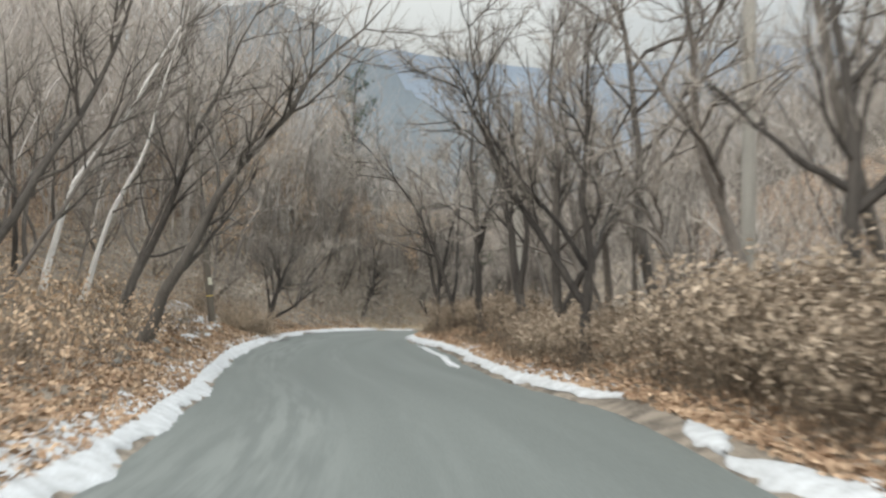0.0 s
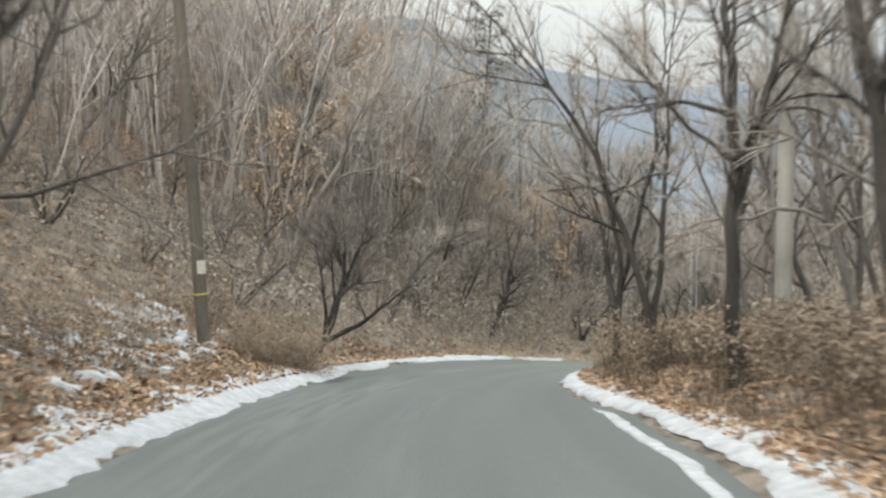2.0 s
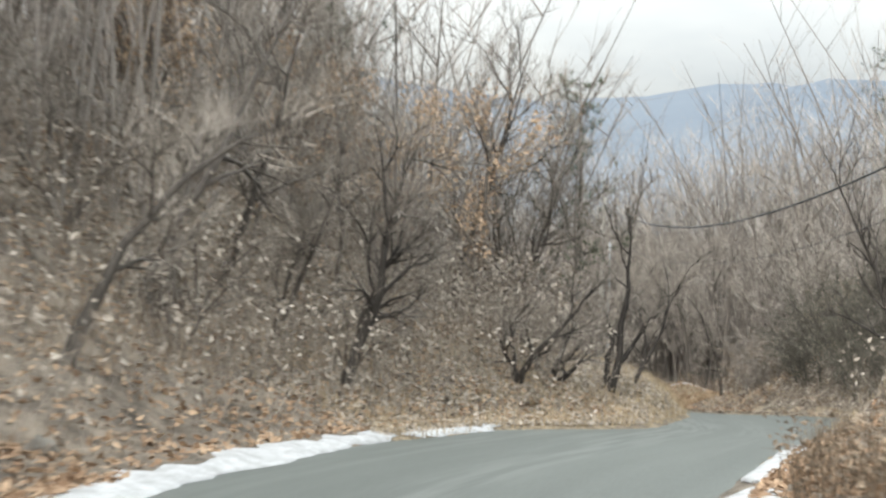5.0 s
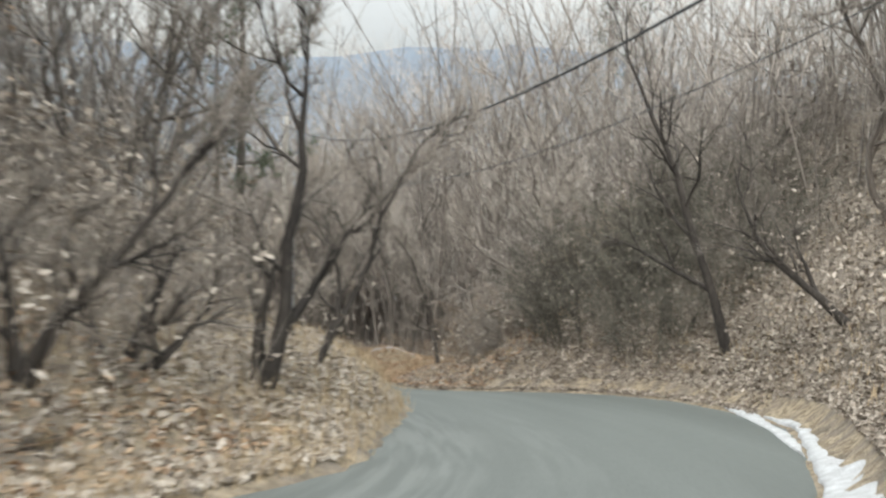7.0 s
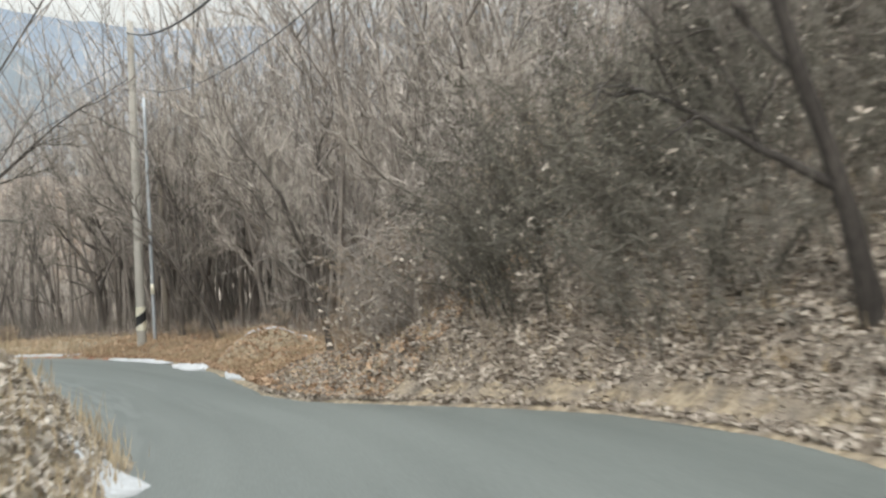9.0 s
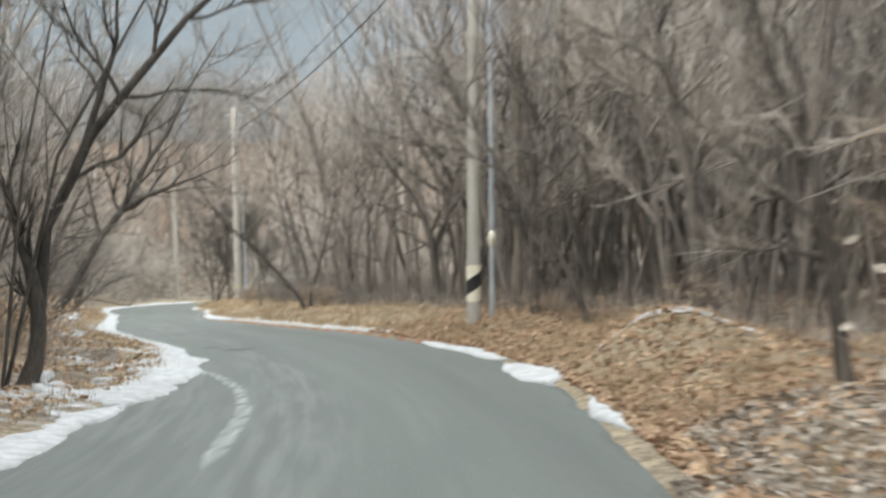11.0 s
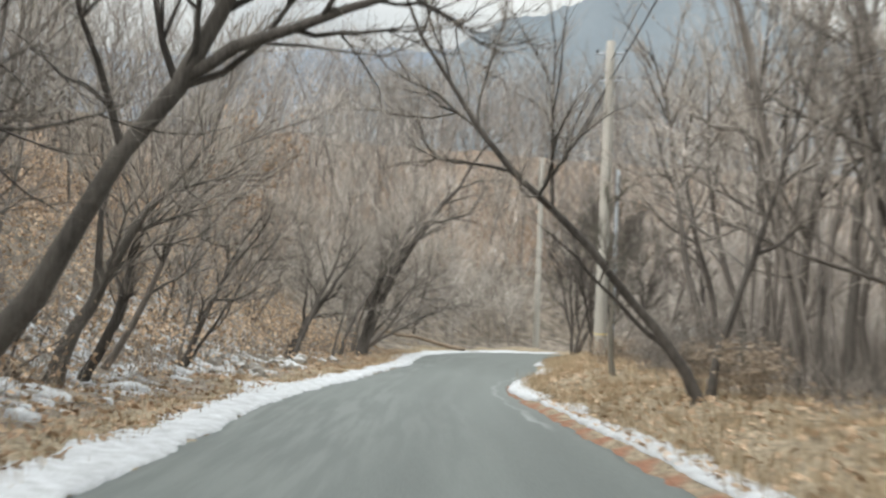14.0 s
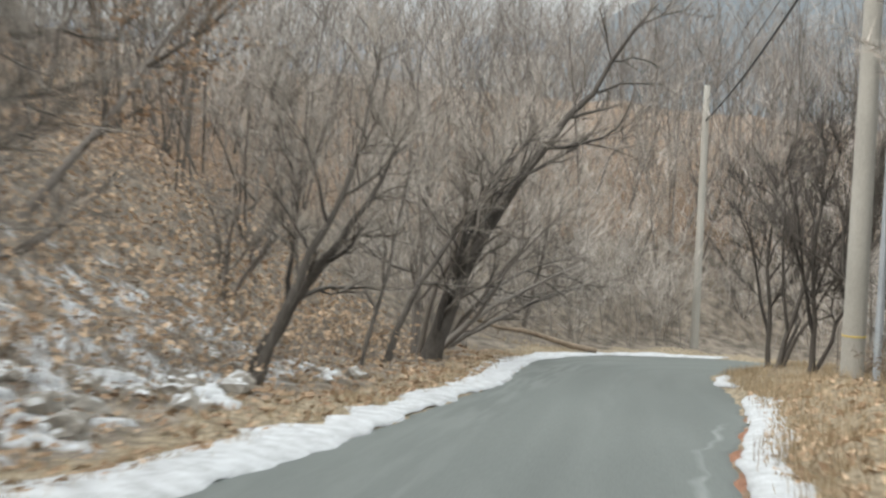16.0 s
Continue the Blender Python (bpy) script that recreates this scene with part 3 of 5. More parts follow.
def tree(name, label, seed, height, radius, stems=1, spread=0.2, limbs=9, twigs=700, bark=None, fine=None, first=0.3, lift=0.06, bend=0.09, group="", leaves=0):
    """A bare tree: an Empty at its foot with the trunk and the crown under it."""
    bark, fine = bark or M_BARK, fine or M_TWIG
    rng = np.random.RandomState(seed)
    trunk, crown = Tubes(), Tubes()
    branches = []
    for k in range(stems):
        a = 2 * math.pi * (k + rng.uniform(-0.2, 0.2)) / stems
        way = np.array([math.cos(a) * spread, math.sin(a) * spread, 1.0]) if stems > 1 else np.array([0, 0, 1.0])
        top = height * rng.uniform(0.85, 1.0)
        rad = radius * (1 if stems == 1 else rng.uniform(0.62, 0.85))
        start = (0.5 * rad * math.cos(a) * (stems > 1), 0.5 * rad * math.sin(a) * (stems > 1), -0.35 if stems == 1 else -0.12)
        pts = curve_points(rng, start, way, top, 11, bend * 0.75, 0.02)
        f = np.linspace(0, 1, 12)
        radii = rad * (1 - f) ** 0.8 + 0.008
        radii[0] *= 1.45
        radii[1] *= 1.08
        trunk.tube(pts, radii, 7)
        branches.append((pts, radii, 0))
        for q in range(limbs):
            i = min(10, max(1, int(round((first + (1 - first) * (q + rng.uniform(0, 1)) / limbs) * 11 * 0.92))))
            w = side_way(rng, (pts[i + 1] - pts[i]) / np.linalg.norm(pts[i + 1] - pts[i]), rng.uniform(0.5, 1.0))
            ln = top * rng.uniform(0.28, 0.5) * (1.15 - 0.6 * i / 11)
            lp = curve_points(rng, pts[i], w, ln, 6, min(bend * 1.6, 0.26), lift)
            lr = radii[i] * rng.uniform(0.45, 0.7) * (1 - np.linspace(0, 1, 7)) ** 0.8 + 0.006
            crown.tube(lp, lr, 4)
            branches.append((lp, lr, 1))
    for pts, radii, level in list(branches):
        if level == 1:
            for q in range(4):
                i = rng.randint(1, 6)
                w = side_way(rng, (pts[i + 1] - pts[i]) / np.linalg.norm(pts[i + 1] - pts[i]), rng.uniform(0.4, 0.9))
                ln = np.linalg.norm(pts[-1] - pts[0]) * rng.uniform(0.35, 0.75)
                lp = curve_points(rng, pts[i], w, ln, 3, bend * 2.0, lift * 1.2)
                lr = max(0.007, radii[i] * 0.55) * (1 - np.linspace(0, 1, 4)) ** 0.8 + 0.003
                crown.tube(lp, lr, 3)
                branches.append((lp, lr, 2))
    pool = [b for b in branches if b[2] > 0]
    weight = np.array([np.linalg.norm(b[0][-1] - b[0][0]) for b in pool])
    twigs = int(twigs * 1.35)
    pick = rng.choice(len(pool), twigs, p=weight / weight.sum())
    base, tip = [], []
    for i in pick:
        pts = pool[i][0]
        k = rng.uniform(0.15, 0.999) * (len(pts) - 1)
        j = int(k)
        p = pts[j] + (pts[j + 1] - pts[j]) * (k - j)
        along = pts[j + 1] - pts[j]
        along = along / (np.linalg.norm(along) + 1e-9)
        w = side_way(rng, along, rng.uniform(0.3, 1.0)) + np.array([0, 0, 0.25])
        base.append(p)
        tip.append(p + w * rng.uniform(0.2, 0.75) * (0.6 + height / 18))
    crown.blades(base, tip, rng.uniform(0.005, 0.010, len(base)), 1)
    root = new(name)
    tagged(root, label, "tree", group)
    part("trunk", trunk.mesh("trunk", [bark]), root)
    part("crown", crown.mesh("crown", [bark if bark is not M_BIRCH else M_BARK, fine]), root)
    if leaves:
        tips = np.array(tip)[rng.choice(len(tip), leaves)]
        tagged(part("dry_foliage", leaf_mesh("dry_foliage", tips + rng.normal(0, 0.12, tips.shape), rng, 0.04, 0.09, M_LEAF_WARM), root, "clinging brown leaves"), kind="stuff")
    return root


def leaf_mesh(name, pos, rng, small, large, m, upright=1.0):
    """Curled leaves, each bent along its middle."""
    n = len(pos)
    a = rng.normal(0, 1, (n, 3)) * (1, 1, upright)
    a /= np.linalg.norm(a, axis=1, keepdims=True)
    b = np.cross(a, rng.normal(0, 1, (n, 3)) * (upright, upright, 1))
    b /= np.linalg.norm(b, axis=1, keepdims=True)
    c = np.cross(a, b)
    s = rng.uniform(small, large, (n, 1))
    v = np.stack([pos - a * s, pos + b * s * 0.5 + c * s * 0.25, pos + a * s, pos - b * s * 0.5 + c * s * 0.25], 1)
    i = 4 * np.arange(n)[:, None]
    f = np.concatenate([i + [0, 1, 2], i + [0, 2, 3]], 1)
    return raw_mesh(name, v.reshape(-1, 3), f.ravel(), np.full(2 * n, 3), [m])


PROTO = {
    "straight": [tree("tree", "tall straight bare tree with dark bark", 11 + k, 10.5, 0.12, limbs=10, twigs=850, first=0.4, bend=0.12, group="bare roadside trees") for k in range(3)],
    "fork": [tree("tree", "dark bare tree forking low into several stems", 21 + k, 8.5, 0.135, stems=2 + k % 2, spread=0.3, limbs=6, twigs=900, first=0.38, group="bare roadside trees") for k in range(3)],
    "crooked": [tree("tree", "crooked dark bare tree with arching limbs", 31 + k, 8.0, 0.105, limbs=9, twigs=850, bend=0.15, first=0.38, bark=M_GREY_BARK, group="bare roadside trees") for k in range(3)],
    "clump": [tree("shrub_tree", "many-stemmed dark bare bush tree", 51 + k, 5.0, 0.08, stems=5, spread=0.55, limbs=4, twigs=1000, first=0.3, bend=0.13, bark=M_GREY_BARK, group="bush trees") for k in range(2)],
    "slender": [tree("tree", "slender grey-brown bare sapling", 61 + k, 8.0, 0.06, limbs=10, twigs=750, first=0.22, bend=0.08, fine=M_TWIG, bark=M_GREY_BARK, group="saplings") for k in range(3)],
    "arch": [tree("tree", "slim bare tree with long arching wiry branches", 81 + k, 7.5, 0.075, limbs=12, twigs=1000, first=0.22, lift=0.015, bend=0.17, bark=M_GREY_BARK, group="bare roadside trees") for k in range(2)],
    "wavy": [tree("tree", "small dark bare tree with a winding trunk", 91 + k, 6.5, 0.085, limbs=8, twigs=800, first=0.35, lift=0.03, bend=0.30, bark=M_GREY_BARK, group="bare roadside trees") for k in range(3)],
    "russet": [tree("oak_tree", "young oak holding on to brown dry leaves", 71 + k, 7.5, 0.10, limbs=8, twigs=700, first=0.25, fine=M_WARM, leaves=950, bark=M_GREY_BARK, group="oaks") for k in range(2)],
}
PROTO_LIST = [o for some in PROTO.values() for o in some]
placed = {o: 0 for o in PROTO_LIST}
taken = []


def plant(kind, x, y, lean=0.0, towards=0.0, size=1.0, turn=0.0, variant=0, sink=0.0):
    """Stand a tree on the ground. lean: degrees; towards: the compass way of the lean, in degrees left of north (y)."""
    o = PROTO[kind][variant % len(PROTO[kind])]
    z = ground_z(x, y) - 0.05 - sink
    tilt = Matrix.Rotation(radians(towards), 4, "Z") @ Matrix.Rotation(radians(-lean), 4, "X") @ Matrix.Rotation(radians(turn - towards), 4, "Z")
    m = Matrix.Translation((x, y, z)) @ tilt @ Matrix.Scale(size, 4)
    taken.append((x, y))
    if placed[o] == 0:
        o.matrix_basis = m
        placed[o] = 1
        return o
    placed[o] += 1
    made = copy_thing(o, m)
    made.matrix_basis = m
    return made


M_BLACKENED = material("damp_black_bark", (0.022, 0.020, 0.019), (0.085, 0.076, 0.068), 3, 0.9, 0.8, 24, (1, 1, 0.25), vary=0.2)


def over_lane(pts, root):
    """Whether any of the points hangs low over the driving lane."""
    w = np.asarray(pts) + root
    s, d, z = plan(w[:, 0], w[:, 1])
    return (np.abs(d) < 2.0) & (w[:, 2] < z + 3.0)


def shaped_tree(name, label, x, y, facing, seed, stems, twigs, bark=None, fine=None):
    """A bare tree of its own shape. facing: the compass way, in degrees from x, of the plane in which it leans.
    stems: (stem it grows from or -1 for the foot, how far up that stem, length, radius, leans in degrees from its foot to its tip)."""
    bark, fine = bark or M_BARK, fine or M_TWIG
    r = np.random.RandomState(seed)
    side = np.array([math.cos(radians(facing)), math.sin(radians(facing)), 0.0])
    deep = np.array([-side[1], side[0], 0.0])
    trunk, crown, lines, branches = Tubes(), Tubes(), [], []
    stand = np.array([x, y, ground_z(x, y) - 0.02])
    for parent, f, length, radius, *leans in stems:
        n = 12
        if parent < 0:
            p = side * r.normal(0, 0.25 * radius) + np.array([0, 0, -0.3])
            length += 0.3
        else:
            k = min(f, 0.98) * (len(lines[parent][0]) - 1)
            p = lines[parent][0][int(k)] * (1 - k + int(k)) + lines[parent][0][int(k) + 1] * (k - int(k))
            radius = min(radius, 0.95 * float(np.interp(k, range(n + 1), lines[parent][1])))
        pts, sway, drift = [p], 0.0, r.normal(0, 0.10)
        for q in range(n):
            a = radians(np.interp((q + 0.5) / n, np.linspace(0, 1, len(leans)), leans) + r.normal(0, 5.0))
            sway = 0.75 * sway + r.normal(0, 0.06)
            w = side * math.sin(a) + np.array([0, 0, math.cos(a)]) + deep * (sway + drift)
            p = p + w / np.linalg.norm(w) * length / n
            pts.append(p)
        pts, g = np.array(pts), np.linspace(0, 1, n + 1)
        radii = radius * (1 - 0.93 * g ** 1.15) * (1 + r.normal(0, 0.04, n + 1))
        if parent < 0:
            radii[0] *= 1.5
            radii[1] *= 1.15
        trunk.tube(pts, radii, 8)
        lines.append((pts, radii))
        for q in range(max(3, int(2.2 + length * 1.1))):
            i = int(np.clip(round((0.28 + 0.7 * (q + r.rand()) / max(3, int(2.2 + length * 1.1))) * n), 2, n - 1))
            w = side_way(r, (pts[i + 1] - pts[i]) / np.linalg.norm(pts[i + 1] - pts[i]), r.uniform(0.45, 0.95))
            ln = (0.5 + 0.28 * length) * r.uniform(0.5, 1.0) * (1.2 - 0.5 * i / n)
            lp = curve_points(r, pts[i], w, ln, 6, 0.16, 0.05)
            if over_lane(lp, stand).any():
                continue
            lr = max(0.012, radii[i] * r.uniform(0.35, 0.55)) * (1 - g[::2]) ** 0.8 + 0.005
            crown.tube(lp, lr, 4)
            branches.append((lp, lr))
            for z in range(5):
                i2 = r.randint(1, 6)
                w = side_way(r, (lp[i2 + 1] - lp[i2]) / np.linalg.norm(lp[i2 + 1] - lp[i2]), r.uniform(0.4, 0.9))
                lp2 = curve_points(r, lp[i2], w, ln * r.uniform(0.35, 0.75), 4, 0.2, 0.06)
                if over_lane(lp2, stand).any():
                    continue
                lr2 = max(0.007, lr[i2] * 0.6) * (1 - np.linspace(0, 1, 5)) ** 0.8 + 0.003
                crown.tube(lp2, lr2, 3)
                branches.append((lp2, lr2))
    weight = np.array([np.linalg.norm(b[0][-1] - b[0][0]) for b in branches])
    base, tip = [], []
    for i in r.choice(len(branches), int(twigs * 2), p=weight / weight.sum()):
        pts = branches[i][0]
        k = r.uniform(0.15, 0.999) * (len(pts) - 1)
        j = int(k)
        along = pts[j + 1] - pts[j]
        along = along / (np.linalg.norm(along) + 1e-9)
        base.append(pts[j] + (pts[j + 1] - pts[j]) * (k - j))
        tip.append(base[-1] + (side_way(r, along, r.uniform(0.3, 0.9)) + np.array([0, 0, 0.2])) * r.uniform(0.2, 0.7))
    free = ~over_lane(tip, stand)
    base, tip = np.array(base)[free], np.array(tip)[free]
    crown.blades(base, tip, r.uniform(0.0035, 0.007, len(base)), 1)
    root = new(name)
    tagged(root, label, "tree", "birches" if bark is M_BIRCH else "trees along the road")
    root.location = stand
    part("trunk", trunk.mesh("trunk", [bark]), root)
    part("crown", crown.mesh("crown", [bark if bark is not M_BIRCH else M_BARK, fine]), root)
    taken.append((x, y))
    return root


# the trees that stand out along the road, from the top of the hill down
shaped_tree("tree", "black-barked bare tree with stubby side boughs by the weeds", 5.0, 13.7, 0, 300, [(-1, 0, 6.6, 0.135, -2, -4, -12), (0, 0.33, 2.6, 0.07, 55, 35, 20), (0, 0.37, 2.4, 0.06, -62, -50, -40), (0, 0.55, 2.2, 0.05, 40, 30, 10)], 900, bark=M_BLACKENED)
shaped_tree("tree", "dark bare tree with one upright and two arching stems", 2.4, 20.0, 5, 301, [(-1, 0, 6.0, 0.104, 1, -1, -2), (0, 0.21, 4.8, 0.075, -35, -32, -26, -23, -27), (0, 0.31, 4.0, 0.054, -37, -36, -31)], 1406, bark=M_BLACKENED)
shaped_tree("tree", "stout grey-barked bare tree with a side stem low down", 2.1, 24.7, 5, 302, [(-1, 0, 7.4, 0.126, 4, 0, -1), (0, 0.12, 3.7, 0.102, 35, 28, 13)], 1054)
shaped_tree("tree", "slim dark bare tree forking above the weeds", 2.0, 28.9, 5, 303, [(-1, 0, 8.8, 0.128, -3, -6, -13, -9, -8), (0, 0.15, 4.0, 0.092, 5, 1, 27)], 1216, bark=M_BLACKENED)
shaped_tree("tree", "thick dark bare tree forking into upright boughs", 1.1, 34.1, 7, 304, [(-1, 0, 7.8, 0.123, -4, -4, -5, 1, -18), (0, 0.34, 4.0, 0.08, 17, 13, 10), (0, 0.5, 1.4, 0.043, -66, -87, -100)], 1254, bark=M_BLACKENED)
shaped_tree("tree", "dark bare tree dividing low into three spreading stems", -0.1, 42.8, 7, 305, [(-1, 0, 6.4, 0.083, -8, -9, -13, -23, -50), (0, 0.17, 5.1, 0.083, 2, -11, -18), (1, 0.17, 6.1, 0.064, 12, 6, 14)], 1500, bark=M_BLACKENED)
shaped_tree("tree", "dark bare tree arching over the road from the shoulder", 0.4, 39.9, 7, 306, [(-1, 0, 8.7, 0.079, -6, -19, -29, -42, -49), (0, 0.12, 5.7, 0.068, 6, -1, 3)], 1367, bark=M_BLACKENED)
shaped_tree("tree", "thick dark bare tree leaning over the road", -7.0, 25.7, 5, 307, [(-1, 0, 9.6, 0.139, 33, 33, 37, 44, 44), (0, 0.22, 3.0, 0.06, 45, 38, 30)], 1197)
shaped_tree("tree", "dark bare tree leaning from the bank", -8.1, 27.5, 5, 308, [(-1, 0, 9.2, 0.114, 26, 27, 23, 24, 33)], 873)
shaped_tree("shrub_tree", "many-stemmed dark bare tree spreading over the bank", -7.0, 42.5, 7, 309, [(-1, 0, 3.2, 0.095, 38, 12, -5), (0, 0.2, 3.0, 0.075, 15, 22, 30), (0, 0.2, 2.6, 0.065, 62, 55, 48), (0, 0.25, 2.2, 0.05, 5, -8, -15), (1, 0.3, 1.6, 0.04, -12, 0, 5)], 1121, bark=M_BLACKENED, fine=M_GREY_BARK)
shaped_tree("tree", "dark bare leafless tree with wiry twigs", -7.1, 53.5, 7, 310, [(-1, 0, 4.1, 0.098, 16, 38, 63)], 400)
shaped_tree("tree", "dark bare leafless tree with wiry twigs", -4.3, 60.2, 7, 311, [(-1, 0, 4.5, 0.107, 14, 14, 27)], 427)
shaped_tree("tree", "dark bare leafless tree with wiry twigs", -5.6, 60.3, 7, 312, [(-1, 0, 3.0, 0.067, 20, 18, 17)], 400)
shaped_tree("tree", "dark bare leafless tree with wiry twigs", -4.4, 59.7, -3, 313, [(-1, 0, 4.5, 0.092, 23, 19, 9, 2, -2), (0, 0.3, 0.8, 0.055, 60, 70, 80), (0, 0.41, 1.1, 0.043, 48, 48, 48)], 608, bark=M_BLACKENED)
shaped_tree("tree", "dark bare leafless tree with wiry twigs", -5.7, 60.0, -3, 314, [(-1, 0, 2.3, 0.05, 24, 13, 24)], 400)
shaped_tree("tree", "dark bare leafless tree with wiry twigs", -6.7, 60.9, -3, 315, [(-1, 0, 5.3, 0.085, 21, 18, 15, 14, 8)], 503)
shaped_tree("tree", "dark bare leafless tree with wiry twigs", -7.8, 61.8, -3, 316, [(-1, 0, 2.1, 0.069, 10, 12, 16)], 400)
shaped_tree("tree", "dark bare tree splitting at its foot into a wide V", -1.1, 64.4, -16, 317, [(-1, 0, 1.4, 0.088, -2, -4, -4), (-1, 0, 2.8, 0.088, 23, 40, 43)], 400, bark=M_BLACKENED)
shaped_tree("tree", "dark bare tree splitting at its foot with a broken stub", -0.2, 65.7, -16, 318, [(-1, 0, 1.4, 0.074, -25, -19, -17), (-1, 0, 1.4, 0.096, 13, 22, 30), (-1, 0, 0.9, 0.086, 44, 43, 41)], 400, bark=M_BLACKENED)
shaped_tree("tree", "dark bare tree splitting at its foot on the spur", 1.2, 66.9, -16, 319, [(-1, 0, 1.7, 0.098, -5, 12, 24), (-1, 0, 4.4, 0.098, 16, 10, 3, 1, 0), (1, 0.17, 1.9, 0.065, 33, 35, 37)], 760, bark=M_BLACKENED)
shaped_tree("tree", "slim winding bare tree with forked boughs on the spur", 2.2, 69.6, -16, 320, [(-1, 0, 2.0, 0.064, 44, 6, -24), (0, 0.15, 3.4, 0.095, 23, 25, 12, -7, -15), (1, 0.51, 2.0, 0.056, 17, 30, 45)], 703, bark=M_BLACKENED)
shaped_tree("tree", "dark bare leafless tree with wiry twigs", 2.0, 71.0, -16, 321, [(-1, 0, 2.4, 0.049, 2, 8, 14)], 400)
shaped_tree("tree", "dark bare tree with a winding trunk on the leafy bank", 12.3, 76.0, -16, 322, [(-1, 0, 7.9, 0.113, -12, -20, -21, -24, 10), (0, 0.19, 2.6, 0.057, -61, -65, -69)], 240, bark=M_BLACKENED, fine=M_GREY_BARK)
shaped_tree("tree", "small crooked bare tree on the leafy bank", 11.6, 70.7, -16, 323, [(-1, 0, 3.3, 0.09, -41, -51, -48, -23, -14), (0, 0.27, 1.1, 0.053, -20, -20, -20)], 300, bark=M_BLACKENED, fine=M_GREY_BARK)
shaped_tree("tree", "dark bare leafless tree with wiry twigs", 10.7, 93.3, 1, 324, [(-1, 0, 5.6, 0.088, -8, -16, -21, -25, -55), (0, 0.29, 0.9, 0.039, -70, -70, -70)], 617)
shaped_tree("tree", "dark bare leafless tree with wiry twigs", 11.0, 102.0, 1, 325, [(-1, 0, 7.8, 0.117, -5, -7, -13, -23, -41)], 741)
shaped_tree("tree", "gnarled grey bare tree with long arching boughs", 0.3, 99.0, 1, 326, [(-1, 0, 4.0, 0.161, 29, -10, -20), (0, 0.29, 8.9, 0.101, 7, 18, 37, 53, 60), (1, 0.26, 3.8, 0.067, 23, 9, -4)], 1500)
shaped_tree("tree", "dark bare leafless tree with wiry twigs", -6.2, 116.0, 8, 327, [(-1, 0, 5.5, 0.138, 14, 26, 37)], 522)
shaped_tree("tree", "dark bare leafless tree with wiry twigs", -6.0, 113.7, 8, 328, [(-1, 0, 4.6, 0.088, -2, 11, 33)], 436)
shaped_tree("tree", "thick dark bare tree leaning from the snowy slope", -8.3, 121.8, 21, 329, [(-1, 0, 4.9, 0.146, 23, 33, 46), (0, 0.37, 3.1, 0.07, 8, 4, -3)], 760)
shaped_tree("tree", "dark bare leafless tree with wiry twigs", -8.8, 123.0, 21, 330, [(-1, 0, 3.4, 0.112, 32, 16, 27)], 400)
shaped_tree("tree", "dark bare tree leaning far over the road", -6.2, 117.5, 15, 331, [(-1, 0, 11.2, 0.162, 28, 33, 28, 27, 42), (0, 0.43, 4.0, 0.089, 64, 68, 71)], 1444)
shaped_tree("tree", "dark bare leafless tree with wiry twigs", -10.4, 128.3, 27, 332, [(-1, 0, 3.6, 0.085, 22, 24, 46), (0, 0.54, 2.0, 0.046, 18, 28, 38), (-1, 0, 3.5, 0.046, 28, 35, 40)], 864)
shaped_tree("shrub_tree", "dark bare bush tree sweeping towards the road", -15.5, 148.0, 27, 333, [(-1, 0, 10.4, 0.216, 14, 24, 35, 38, 38), (-1, 0, 6.1, 0.115, 16, 20, 31), (0, 0.04, 5.1, 0.144, 5, 17, 32)], 1500)
shaped_tree("tree", "dark bare leafless tree with wiry twigs", -12.3, 136.7, 27, 334, [(-1, 0, 5.4, 0.089, 18, 23, 5)], 513)
shaped_tree("tree", "dark bare leafless tree with wiry twigs", -14.3, 143.8, 27, 335, [(-1, 0, 6.3, 0.084, 10, 33, 36)], 598)
shaped_tree("tree", "grey bare tree with a kinked pale stem", -12.8, 137.4, 27, 336, [(-1, 0, 4.2, 0.129, 21, 37, 23), (0, 0.26, 2.6, 0.048, 5, 4, 3), (1, 0.75, 1.8, 0.048, -15, -15, -15)], 817)
shaped_tree("tree", "bare tree with long arms reaching over the road", 1.5, 123.5, 21, 337, [(-1, 0, 8.5, 0.079, -16, -41, -48, -31, -14), (-1, 0, 5.6, 0.067, 9, 21, 17), (0, 0.12, 2.8, 0.039, -50, -46, -55)], 1500)
shaped_tree("dead_trunk", "vine-wrapped dark dead trunk behind the verge", -1.4, 130.9, 27, 338, [(-1, 0, 3.9, 0.07, -4, -3, -5)], 260, bark=M_VINE, fine=M_VINE)
shaped_tree("tree", "stout dark bare tree with a spreading fork", 6.2, 119.1, 15, 339, [(-1, 0, 5.8, 0.155, 0, -1, -23, -39, -42), (0, 0.31, 3.4, 0.096, 16, 36, 70)], 873)
shaped_tree("tree", "dark bare leafless tree with wiry twigs", 8.9, 109.8, 8, 340, [(-1, 0, 7.9, 0.11, 1, 3, -7, -31, -34), (0, 0.21, 3.6, 0.081, -22, -24, -25)], 1092)
shaped_tree("tree", "dark bare leafless tree with wiry twigs", 9.8, 106.5, 8, 341, [(-1, 0, 7.5, 0.078, -20, -34, -13), (0, 0.21, 0.9, 0.048, -63, -63, -63)], 798)
